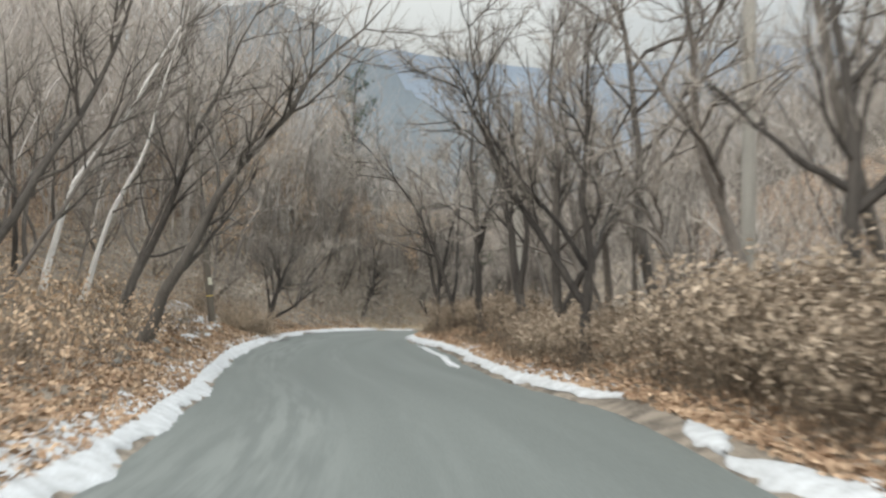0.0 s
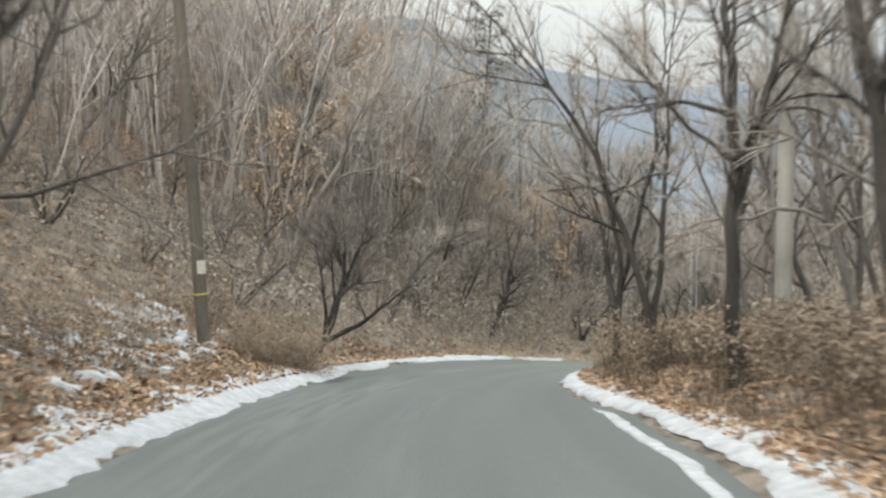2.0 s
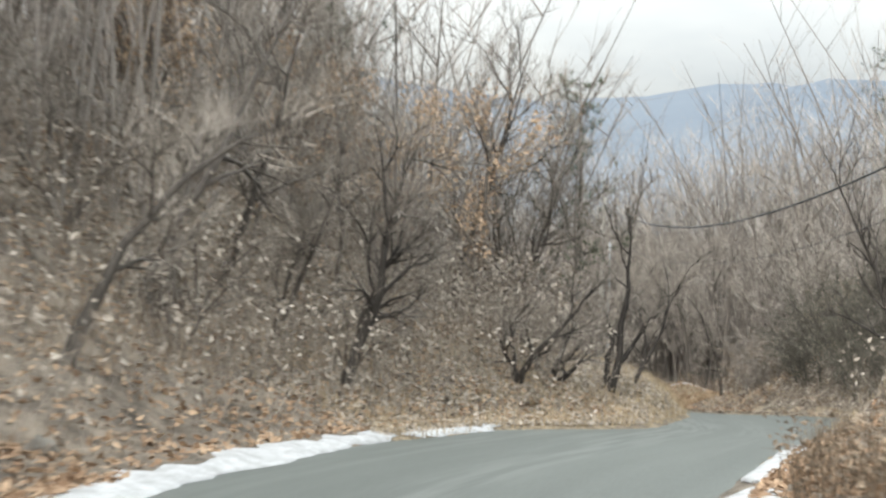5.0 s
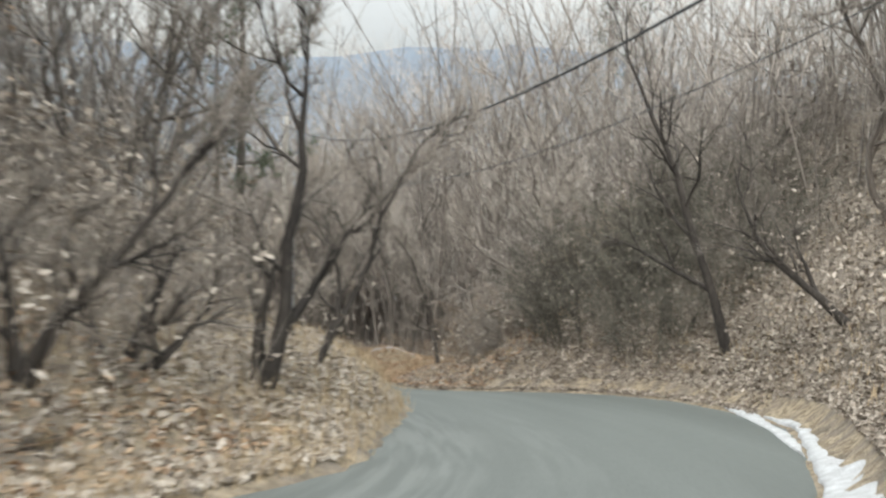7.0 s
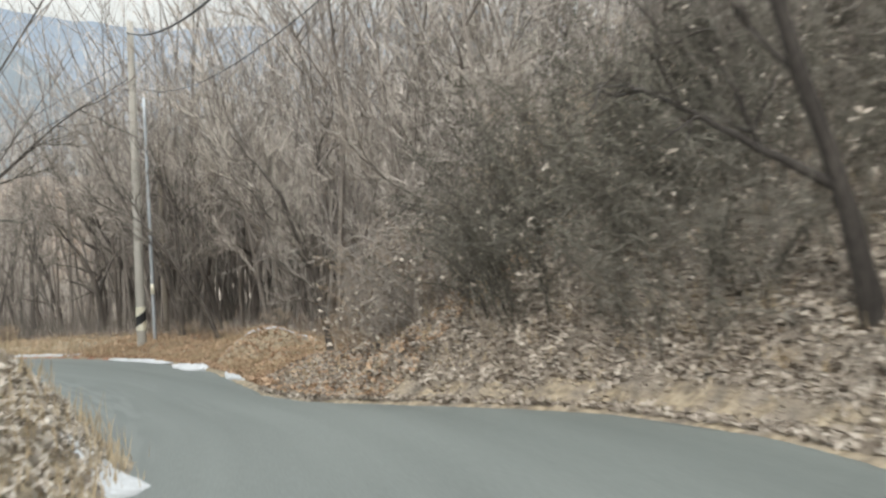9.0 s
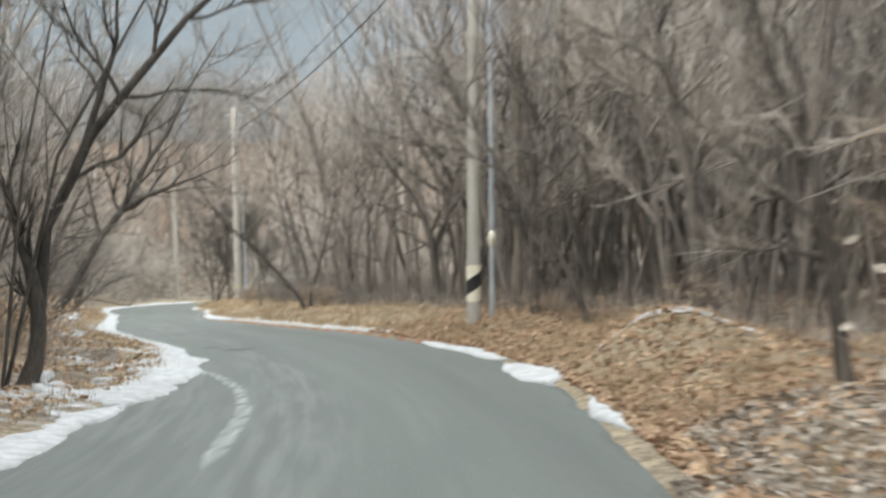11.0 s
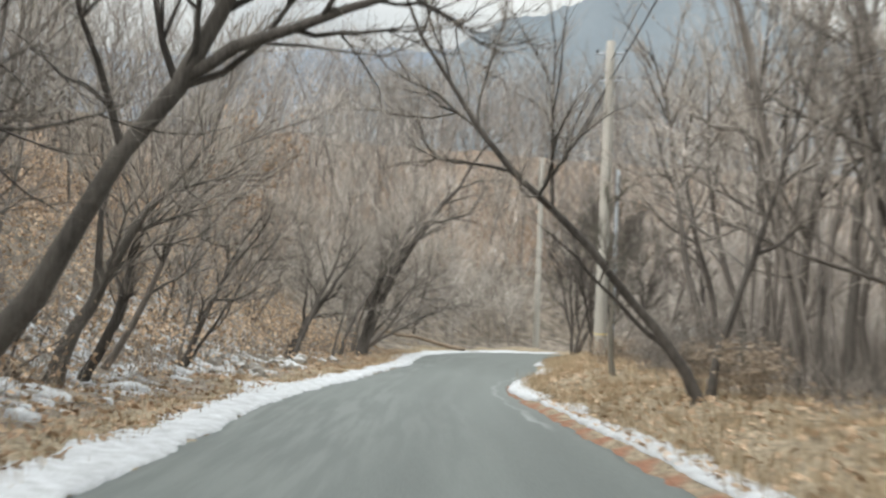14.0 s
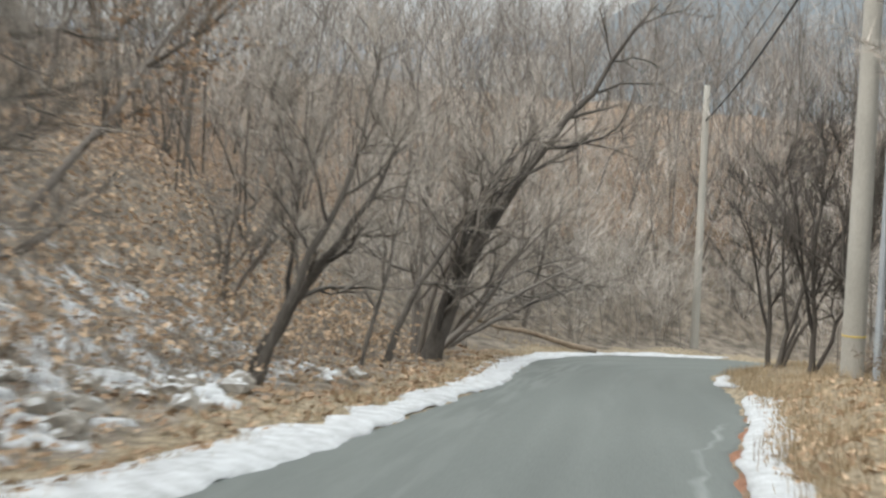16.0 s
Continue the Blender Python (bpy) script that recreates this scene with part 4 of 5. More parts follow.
for k, (x, y, lean) in enumerate(((-8.0, 152.4, 12), (-7.0, 151.0, 2), (-5.8, 149.2, 8), (-8.7, 154.8, 5), (-4.6, 150.4, 2))):
    shaped_tree("shrub_tree", "dark bare bush tree with a dense round crown", x, y, 27, 350 + k, [(-1, 0, 6.0, 0.075, lean, lean - 8, lean + 6), (-1, 0, 4.6, 0.055, lean + 17 + 4 * k, lean + 15, lean + 4), (0, 0.2, 4.2, 0.05, lean - 22 + 3 * k, lean - 14, lean - 22), (0, 0.45, 2.6, 0.035, 36, 26, 30)], 1500, bark=M_BARK, fine=M_BARK)
shaped_tree("birch_tree", "slender leaning birch with pale white bark", -10.0, 31.0, 5, 342, [(-1, 0, 8.6, 0.084, 27, 27, 29, 15, 16)], 350, bark=M_BIRCH)
shaped_tree("birch_tree", "slender leaning birch with pale white bark", -11.0, 31.2, 5, 343, [(-1, 0, 10.0, 0.097, 14, 19, 42, 34, 27)], 350, bark=M_BIRCH)

# kind, x, y, lean, towards, size, turn
BEHIND = [
    ("fork", 6.6, 15.6, 8, 60, 1.2, 40), ("straight", 5.2, 26.5, 8, 70, 1.1, 300), ("crooked", 5.6, 19.5, 12, 70, 1.1, 10), ("slender", 3.2, 44.0, 5, 40, 1.1, 30), ("slender", 4.2, 33.0, 6, 80, 1.2, 80),
    ("straight", 2.4, 47.6, 4, -60, 1.0, 250), ("slender", -9.6, 24.6, 30, -75, 1.0, 30), ("slender", -9.0, 31.2, 22, -70, 1.1, 0), ("straight", -9.4, 22.2, 30, -75, 0.95, 60),
]
LOWER = [
    ("slender", 1.4, 73.5, 6, 0, 0.9, 50), ("wavy", 14.6, 74.0, 10, 60, 0.9, 200), ("clump", 14.0, 80.4, 12, 70, 0.9, 30), ("crooked", 13.2, 96.5, 14, 75, 0.9, 10),
    ("slender", 11.4, 106.0, 14, 75, 1.35, 120), ("straight", 9.2, 114.4, 14, 70, 1.1, 0), ("slender", 4.4, 125.0, 12, 80, 1.0, 80), ("straight", 3.2, 130.6, 8, 60, 1.0, 0),
    ("slender", -2.6, 105.5, 8, 60, 1.1, 10), ("slender", -4.4, 108.5, 20, -60, 1.0, 200), ("slender", -9.4, 124.6, 32, -65, 1.0, 80), ("slender", -13.0, 141.0, 12, -40, 0.7, 90),
    ("clump", -16.2, 149.0, 28, -60, 1.2, 150), ("clump", -17.0, 151.8, 26, -60, 1.2, 260), ("crooked", -22.2, 170.0, 12, -60, 0.7, 0), ("slender", -20.5, 168.5, 10, 0, 0.7, 0),
]
for n, rows in enumerate((BEHIND, LOWER)):
    for k, (kind, x, y, lean, towards, size, turn) in enumerate(rows):
        plant(kind, x, y, lean, towards, size, turn, n + k)

# the woods behind them
rng = random.Random(5)


def woods(count, s_range, e_range, left, kinds, lean=(0, 14), size=(0.7, 1.15), gap=1.5, near=5.2):
    made, tries = 0, 0
    while made < count and tries < count * 30:
        tries += 1
        s, e = rng.uniform(*s_range), e_range[0] + (e_range[1] - e_range[0]) * rng.random() ** 1.4
        edge = np.interp(s, EDGE_L[:, 0], EDGE_L[:, 1]) if left else np.interp(s, EDGE_R[:, 0], EDGE_R[:, 1])
        d = -(edge + e) if left else edge + e
        x, y = (float(v) for v in at(s, d))
        sn, dn, _ = plan(x, y)
        if abs(dn[0]) < near or any((x - a) ** 2 + (y - b) ** 2 < gap * gap for a, b in taken):
            continue
        head = float(np.interp(s, SG, HEAD))
        towards = (-90 if left else 90) - math.degrees(head) + rng.uniform(-50, 50)
        plant(rng.choice(kinds), x, y, rng.uniform(*lean), towards, rng.uniform(*size), rng.uniform(0, 360), rng.randrange(9), 0.05)
        made += 1


woods(34, (4, 58), (4.5, 22), True, ["slender", "slender", "crooked", "straight", "russet", "clump"], (4, 22))
woods(24, (44, 66), (4, 20), True, ["slender", "clump", "crooked", "russet"], (4, 18), (0.5, 0.9))
woods(24, (6, 62), (3.5, 20), False, ["straight", "slender", "crooked", "fork"], (2, 14), (0.8, 1.15))
woods(20, (66, 98), (4.5, 20), True, ["straight", "slender", "crooked", "straight"], (2, 12), (0.8, 1.15))
woods(22, (62, 92), (3.2, 18), False, ["slender", "crooked", "clump", "arch"], (4, 20), (0.6, 1.0))
woods(5, (89, 106), (5, 10), False, ["slender"], (4, 16), (1.3, 1.6), 2.0)
woods(50, (96, 150), (4.8, 20), False, ["straight", "straight", "straight", "crooked", "slender"], (2, 13), (0.85, 1.25), 1.5)
woods(24, (98, 150), (5, 20), True, ["slender", "crooked", "clump", "russet"], (8, 26), (0.7, 1.05))
woods(12, (116, 152), (2.8, 9), True, ["slender", "clump"], (8, 24), (0.45, 0.75), 1.0, 5.6)
woods(7, (112, 152), (2.4, 6.5), True, ["clump"], (10, 30), (0.35, 0.6), 0.9, 4.6)
woods(9, (46, 74), (4.0, 12), True, ["russet"], (4, 16), (0.55, 0.8), 1.2, 5.4)
woods(14, (40, 64), (2.6, 8), True, ["clump", "arch"], (6, 24), (0.3, 0.6), 0.9, 5.4)
woods(14, (150, 178), (4, 20), True, ["slender", "clump", "crooked"], (4, 16), (0.6, 1.0))
woods(14, (148, 176), (6, 22), False, ["slender", "clump", "crooked", "straight"], (4, 14), (0.7, 1.1))
for k, (x, y, size) in enumerate(((-10.5, 84.0, 2.1), (-13.5, 79.0, 2.0))):
    plant("russet", x, y, 4, -70, size, 60 * k, k)
for n, (kind, some) in enumerate(PROTO.items()):
    for k, o in enumerate(some):
        if placed[o] == 0:
            plant(kind, -24 - 1.7 * n, 118 + 2.6 * k, 4, 40, 1.0, 0, k)

# far woods: too many to count
rs_far = np.random.RandomState(9)


def far_woods(count, xr, yr, keep_off, label, m, tall=(5, 10.5), stems=None):
    """Bare trees too many to count: two leaning stems, boughs and sprays of fine twigs each."""
    x, y = rs_far.uniform(*xr, count * 4), rs_far.uniform(*yr, count * 4)
    s, d, _ = plan(x, y)
    ok = np.abs(d) > keep_off
    x, y = x[ok][:count], y[ok][:count]
    n = len(x)
    z = ground_height(x, y)
    t = Tubes()
    tall_of = rs_far.uniform(*tall, n)
    foot = np.stack([x, y, z - 0.3], -1)
    for stem in range(2):
        h = tall_of * rs_far.uniform(0.7, 1.0, n)
        lean = rs_far.normal(0, 0.23, (n, 2))
        knee = foot + np.stack([lean[:, 0] * h * 0.32, lean[:, 1] * h * 0.32, 0.42 * h], -1)
        top = foot + np.stack([lean[:, 0] * h * 1.15, lean[:, 1] * h * 1.15, h], -1) + np.concatenate([rs_far.normal(0, 0.05, (n, 2)) * h[:, None], np.zeros((n, 1))], 1)
        for k in range(n):
            t.tube([foot[k], knee[k], top[k]], h[k] * np.array([0.0046, 0.0031, 0.0008]), 3)
        for k in range(6):
            f = rs_far.uniform(0.2, 0.95, (n, 1))
            b0 = np.where(f < 0.42, foot + (knee - foot) * f / 0.42, knee + (top - knee) * (f - 0.42) / 0.58)
            a = rs_far.uniform(0, 2 * np.pi, n)
            ln = h * rs_far.uniform(0.2, 0.42, n) * (1.15 - 0.7 * f[:, 0])
            way = np.stack([np.cos(a), np.sin(a), rs_far.uniform(0.5, 1.7, n)], -1)
            e = b0 + way * ln[:, None]
            t.spikes(b0, e, 0.011 + 0.012 * rs_far.rand(n))
            for q in range(8):
                g = rs_far.uniform(0.15, 0.95, (n, 1))
                b2_ = b0 + (e - b0) * g
                spray = 0.34 * way + rs_far.normal(0, 0.34, (n, 3)) + [0, 0, 0.2]
                t.blades(b2_, b2_ + spray * (0.7 + 0.16 * ln[:, None]), 0.0055 + 0.008 * rs_far.rand(n), 1)
    tagged(new("woods", t.mesh("woods", [stems or M_STEM, m], False)), label, "woods", kind="stuff")


# twig and stem colours of these woods already carry the pale haze
far_woods(800, (-34, -3), (8, 92), 10.5, "dense grey-brown bare woods on the hillside", M_FAR_HAZED, (8, 14), M_FAR_HAZED)
far_woods(480, (6, 36), (14, 96), 9, "dense grey bare woods beyond the road", M_FAR_HAZED, (6, 11))
far_woods(620, (-12, 44), (92, 138), 7, "dense grey bare woods on the lower ground", M_FAR_HAZED, (13, 20), M_GREY_BARK)
far_woods(600, (-14, 50), (140, 190), 8, "dense grey bare woods on the lower ground", M_FAR_HAZED, (6, 10))
far_woods(120, (2, 20), (105, 126), 7.5, "tall thin grey-stemmed woods round the clearing", M_FAR_HAZED, (13, 18), M_GREY_BARK)
far_woods(45, (-5, 5), (76, 100), 4.8, "thin grey-stemmed woods below the spur", M_FAR_HAZED, (7.5, 11), M_GREY_BARK)
far_woods(420, (9, 36), (62, 104), 8, "grey bare woods high on the bank", M_FAR_HAZED, (7, 11))
far_woods(130, (-9, 5), (68, 100), 6.4, "grey bare woods on the spur", M_FAR_HAZED, (8.5, 13))
far_woods(240, (-27, -7), (54, 92), 7.5, "tall grey bare woods on the shoulder of the hill", M_FAR_HAZED, (13, 19), M_FAR_HAZED)
far_woods(900, (-48, -6), (100, 225), 10, "grey-brown bare woods on the lower slope", M_FAR_HAZED, (7, 12.5))
far_woods(280, (36, 100), (60, 230), 26, "dense grey bare woods beyond the road", M_FAR_HAZED, (8, 13))
far_woods(420, (-34, 4), (150, 184), 4.6, "low dense bare scrub round the bend", M_FAR_HAZED, (3.5, 7))
far_woods(350, (-12, 60), (190, 240), 11, "dense bare woods at the foot of the hills", M_FAR_HAZED, (8, 12))

# undergrowth
rs_low = np.random.RandomState(12)


def scatter(count, s_range, e_range, left, power=1.6):
    s = rs_low.uniform(*s_range, count)
    e = e_range[0] + (e_range[1] - e_range[0]) * rs_low.rand(count) ** power
    d = np.where(left, -(np.interp(s, EDGE_L[:, 0], EDGE_L[:, 1]) + e), np.interp(s, EDGE_R[:, 0], EDGE_R[:, 1]) + e)
    x, y = at(s, d)
    s2, d2, _ = plan(x, y)
    e2 = np.where(d2 < 0, -d2 - np.interp(s2, EDGE_L[:, 0], EDGE_L[:, 1]), d2 - np.interp(s2, EDGE_R[:, 0], EDGE_R[:, 1]))
    ok = e2 > e_range[0] * 0.9
    x, y = x[ok], y[ok]
    return np.stack([x, y, ground_height(x, y)], -1)


def grass(label, spots, per, height, spread, m, width=0.006, name="dry_grass", droop=0.5):
    """Tufts of blades round the given spots."""
    base = np.repeat(spots, per, 0) + np.concatenate([rs_low.normal(0, spread, (len(spots) * per, 2)), np.full((len(spots) * per, 1), -0.03)], 1)
    h = rs_low.uniform(0.45, 1.0, len(base)) * height * np.repeat(rs_low.uniform(0.45, 1.15, len(spots)), per)
    a = rs_low.uniform(0, 2 * np.pi, len(base))
    lean = np.minimum(rs_low.uniform(0.1, 0.75, len(base)) * droop, 0.96)
    tip = base + np.stack([np.cos(a) * lean * h, np.sin(a) * lean * h, h * np.sqrt(1 - lean**2)], -1)
    t = Tubes()
    t.blades(base, tip, width)
    tagged(new(name, t.mesh(name, [m], False)), label, "grass", kind="stuff")


grass("short straw-coloured dry grass beside the road", scatter(4400, (94, 165), (0.45, 4.5), False), 9, 0.33, 0.12, M_STRAW)
grass("short straw-coloured dry grass beside the road", scatter(1800, (92, 165), (0.6, 3.0), True), 9, 0.26, 0.12, M_STRAW)
grass("pale dry grass on the roadside bank", scatter(1700, (56, 90), (0.08, 3.5), True), 9, 0.34, 0.13, M_STRAW)
grass("pale dry grass on the shoulder", scatter(1200, (0, 60), (0.75, 3.0), False), 9, 0.55, 0.14, M_WEED)
grass("thin dry grass among the leaves", scatter(900, (0, 60), (0.6, 6.0), True), 8, 0.32, 0.14, M_WEED)
grass("thin dry grass on the leafy bank", scatter(1000, (60, 92), (0.8, 5.0), False), 8, 0.26, 0.12, M_STRAW)
grass("tangle of thin grey-brown stems under the trees", scatter(5200, (0, 66), (2.5, 26), True), 7, 1.0, 0.4, M_WARM, 0.007, "undergrowth", 1.35)
grass("tangle of thin grey stems under the trees", scatter(5200, (60, 175), (4.0, 26), False), 7, 1.1, 0.4, M_TWIG, 0.007, "undergrowth", 1.35)
grass("tangle of thin grey-brown stems under the trees", scatter(5600, (64, 176), (3.4, 26), True), 7, 1.0, 0.4, M_WARM, 0.007, "undergrowth", 1.35)


grass("thin tangle of dark bare stems behind the grassy verge", scatter(750, (110, 152), (3.6, 11), False), 7, 1.9, 0.5, M_BARK, 0.008, "undergrowth", 0.9)


def litter(label, spots, m=None):
    pos = spots + np.concatenate([np.zeros((len(spots), 2)), rs_low.uniform(0.005, 0.05, (len(spots), 1))], 1)
    tagged(new("fallen_leaves", leaf_mesh("fallen_leaves", pos, rs_low, 0.035, 0.085, m or M_LEAF, 0.45)), label, "leaves", kind="stuff")


litter("curled brown fallen leaves on the bank", scatter(46000, (0, 66), (0.4, 14), True, 1.2), M_LEAF_WARM)
litter("drift of russet fallen leaves along the verge", scatter(13000, (0, 50), (0.25, 3.5), True), M_LEAF_WARM)
litter("drift of russet fallen leaves on the shoulder", scatter(7000, (0, 50), (0.3, 2.5), False), M_LEAF_WARM)
litter("curled brown fallen leaves on the steep bank", scatter(42000, (60, 94), (0.55, 8), False))
litter("curled brown fallen leaves at the foot of the bank", scatter(9000, (73.5, 92), (0.05, 2.0), False))
litter("curled tan fallen leaves on the mound and verge", scatter(22000, (86, 114), (0.2, 6), False), M_LEAF_WARM)
litter("scattered tan fallen leaves in the verge grass", scatter(6000, (110, 150), (0.3, 6), False), M_LEAF_WARM)
litter("curled pale brown fallen leaves on the spur", scatter(34000, (56, 92), (0.1, 7), True))
litter("curled brown fallen leaves on the rocky slope", scatter(30000, (94, 160), (0.6, 14), True, 1.1), M_LEAF_WARM)
litter("curled brown fallen leaves on the shoulder", scatter(16000, (0, 62), (0.35, 4.5), False), M_LEAF_WARM)


def brush(label, count, s_range, e_range, left, top, m):
    """Dry leaves still clinging to low brush, with the fine stems that carry them."""
    foot = scatter(count, s_range, e_range, left, 1.2)
    n = len(foot)
    tip = foot + np.concatenate([rs_low.normal(0, 0.3, (n, 2)), top * (0.25 + 0.75 * rs_low.rand(n, 1))], 1)
    t = Tubes()
    t.blades(foot - [0, 0, 0.05], tip, 0.006)
    root = new("brush_cover")
    tagged(root, label, "brush", kind="stuff")
    tagged(part("stem_tangle", t.mesh("stem_tangle", [M_TWIG], False), root), kind="stuff")
    some = np.repeat(tip, 3, 0) + rs_low.normal(0, 0.16, (3 * n, 3)) - [0, 0, 0.1]
    tagged(part("clinging_foliage", leaf_mesh("clinging_foliage", some, rs_low, 0.035, 0.075, m), root), kind="stuff")


brush("tall brush holding pale beige leaves on the spur", 3000, (54, 74), (2.2, 9), True, 2.4, M_LEAF)
brush("low leafless brush holding pale dry leaves on the slope", 3600, (40, 72), (1.0, 10), True, 1.6, M_LEAF)
brush("low brush holding brown dry leaves on the bank", 1500, (0, 30), (1.4, 8), True, 1.0, M_LEAF_WARM)
brush("low brush holding pale dry leaves on the steep bank", 2600, (60, 92), (1.2, 10), False, 1.5, M_LEAF)
brush("low brush holding brown dry leaves on the rocky slope", 5200, (113, 152), (2.6, 12), True, 1.2, M_LEAF_WARM)

# ---- tall dry weeds and thickets ----


def weed_proto(seed, height, heads):
    rng2 = np.random.RandomState(seed)
    stems, fluff = Tubes(), []
    for k in range(20):
        a, r = rng2.uniform(0, 6.28), rng2.uniform(0, 0.42)
        p = np.array([math.cos(a) * r, math.sin(a) * r, -0.1])
        pts = curve_points(rng2, p, (math.cos(a) * 0.35, math.sin(a) * 0.35, 1), height * rng2.uniform(0.6, 1.0), 3, 0.12, 0)
        stems.tube(pts, [0.007, 0.006, 0.004, 0.002], 3)
        base = pts[1] + (pts[3] - pts[1]) * rng2.rand(9, 1)
        stems.blades(base, base + rng2.normal(0, 0.13, (9, 3)) + [0, 0, 0.08], 0.004)
        for q in range(heads):
            fluff.append(pts[3] + rng2.normal(0, 0.085, 3) - [0, 0, 0.04])
        for q in range(7):
            fluff.append(pts[1] + (pts[3] - pts[1]) * rng2.rand() + rng2.normal(0, 0.07, 3))
    root = new("weed_clump")
    tagged(root, "clump of tall dry weeds with pale fluffy seed heads", "weeds", "weed clumps")
    tagged(part("stalk", stems.mesh("stalk", [M_WEED]), root), kind="stuff")
    tagged(part("seed_fluff", leaf_mesh("seed_fluff", np.array(fluff), rng2, 0.022, 0.05, M_FLUFF), root, "pale fluffy seed heads"), kind="stuff")
    return root


WEEDS = [weed_proto(80 + k, 1.25, 11) for k in range(3)]
first_use = {o: True for o in WEEDS}


def put_weed(x, y, size):
    o = WEEDS[rng.randrange(3)]
    m = Matrix.Translation((x, y, ground_z(x, y))) @ Matrix.Rotation(rng.uniform(0, 6.28), 4, "Z") @ Matrix.Scale(size, 4)
    if first_use[o]:
        first_use[o] = False
        o.matrix_basis = m
    else:
        copy_thing(o, m).matrix_basis = m


for k in range(90):
    s = rng.uniform(6, 52)
    x, y = at(s, float(edge_r(s)) + 0.9 + 3.2 * rng.random() ** 1.3)
    put_weed(float(x), float(y), rng.uniform(0.6, 1.1))
for k in range(36):
    s = rng.uniform(9, 24)
    x, y = at(s, float(edge_r(s)) + 0.75 + 1.9 * rng.random())
    put_weed(float(x), float(y), rng.uniform(0.55, 0.95))
for k in range(30):
    s = rng.uniform(8, 16)
    x, y = at(s, float(edge_r(s)) + 0.8 + 2.4 * rng.random())
    put_weed(float(x), float(y), rng.uniform(1.0, 1.5))
for k in range(30):
    s = rng.uniform(4, 46)
    x, y = at(s, float(edge_l(s)) - 1.4 - 2.5 * rng.random())
    put_weed(float(x), float(y), rng.uniform(0.45, 0.8))
for k in range(12):
    s = rng.uniform(98, 112)
    x, y = at(s, float(edge_r(s)) + 2.2 + 2.5 * rng.random())
    put_weed(float(x), float(y), rng.uniform(0.4, 0.7))
for k in range(12):
    s = rng.uniform(124, 150)
    x, y = at(s, float(edge_r(s)) + 2.0 + 2.2 * rng.random())
    put_weed(float(x), float(y), rng.uniform(0.5, 0.8))


def thicket(x, y, rx_, ry_, height, seed, count, m, label, leaves=0):
    """A dense tangle of arching stems and hanging vines."""
    r = np.random.RandomState(seed)
    t = Tubes()
    for k in range(count):
        a, q = r.uniform(0, 6.28), math.sqrt(r.rand())
        px, py = x + math.cos(a) * q * rx_, y + math.sin(a) * q * ry_
        top = height * (1 - 0.55 * q * q) * r.uniform(0.6, 1.05)
        pts = curve_points(r, (px, py, ground_z(px, py) - 0.1), (math.cos(a) * 0.3, math.sin(a) * 0.3, 1), top * 1.25, 7, 0.2, -0.07)
        t.tube(pts, np.linspace(0.013, 0.004, 8), 3)
        n = 60
        i = r.randint(1, 7, n)
        base = pts[i] + (pts[i] - pts[i - 1]) * r.rand(n, 1)
        t.blades(base, base + r.normal(0, 0.3, (n, 3)) + [0, 0, -0.06], r.uniform(0.004, 0.008, n))
    root = new("thicket")
    tagged(root, label, "bush", "thickets")
    tagged(part("bramble_tangle", t.mesh("bramble_tangle", [m]), root), kind="stuff")
    if leaves:
        a, q = r.uniform(0, 6.28, leaves), np.sqrt(r.rand(leaves))
        px, py = x + np.cos(a) * q * rx_, y + np.sin(a) * q * ry_
        pos = np.stack([px, py, ground_height(px, py) + height * (1 - 0.5 * q * q) * r.uniform(0.05, 1.0, leaves)], -1)
        tagged(part("dry_foliage", leaf_mesh("dry_foliage", pos, r, 0.025, 0.06, M_LEAF), root, "dead leaves caught in the tangle"), kind="stuff")


thicket(13.4, 79.4, 2.1, 2.6, 4.1, 1, 230, M_VINE, "dense dark tangle of vines hanging over the bank", 500)
thicket(12.8, 83.4, 2.0, 2.6, 3.9, 2, 230, M_VINE, "dense dark tangle of vines hanging over the bank", 500)
thicket(12.0, 87.4, 1.8, 2.2, 3.2, 3, 150, M_TWIG, "dense grey-brown tangle of brambles at the road bend", 350)
thicket(11.7, 89.6, 1.4, 1.9, 2.6, 11, 110, M_WARM, "dense brown tangle of brambles holding dead leaves", 1400)
thicket(-0.3, 135.0, 1.0, 1.6, 2.2, 12, 80, M_TWIG, "grey tangle of bare brush behind the verge", 120)
thicket(16.0, 81.5, 2.2, 3.0, 3.6, 4, 110, M_TWIG, "dense grey tangle of vines high on the bank", 300)
thicket(15.2, 86.8, 2.2, 3.0, 3.2, 5, 110, M_WARM, "dense brown tangle of brambles on the bank", 400)
thicket(5.1, 12.4, 1.3, 1.9, 1.5, 6, 90, M_WEED, "low dense tangle of dead brambles on the shoulder", 350)
thicket(-6.9, 39.6, 0.7, 1.1, 1.1, 7, 60, M_WARM, "dry brown bush leaning on the bank", 300)


# ---- utility poles and cables ----


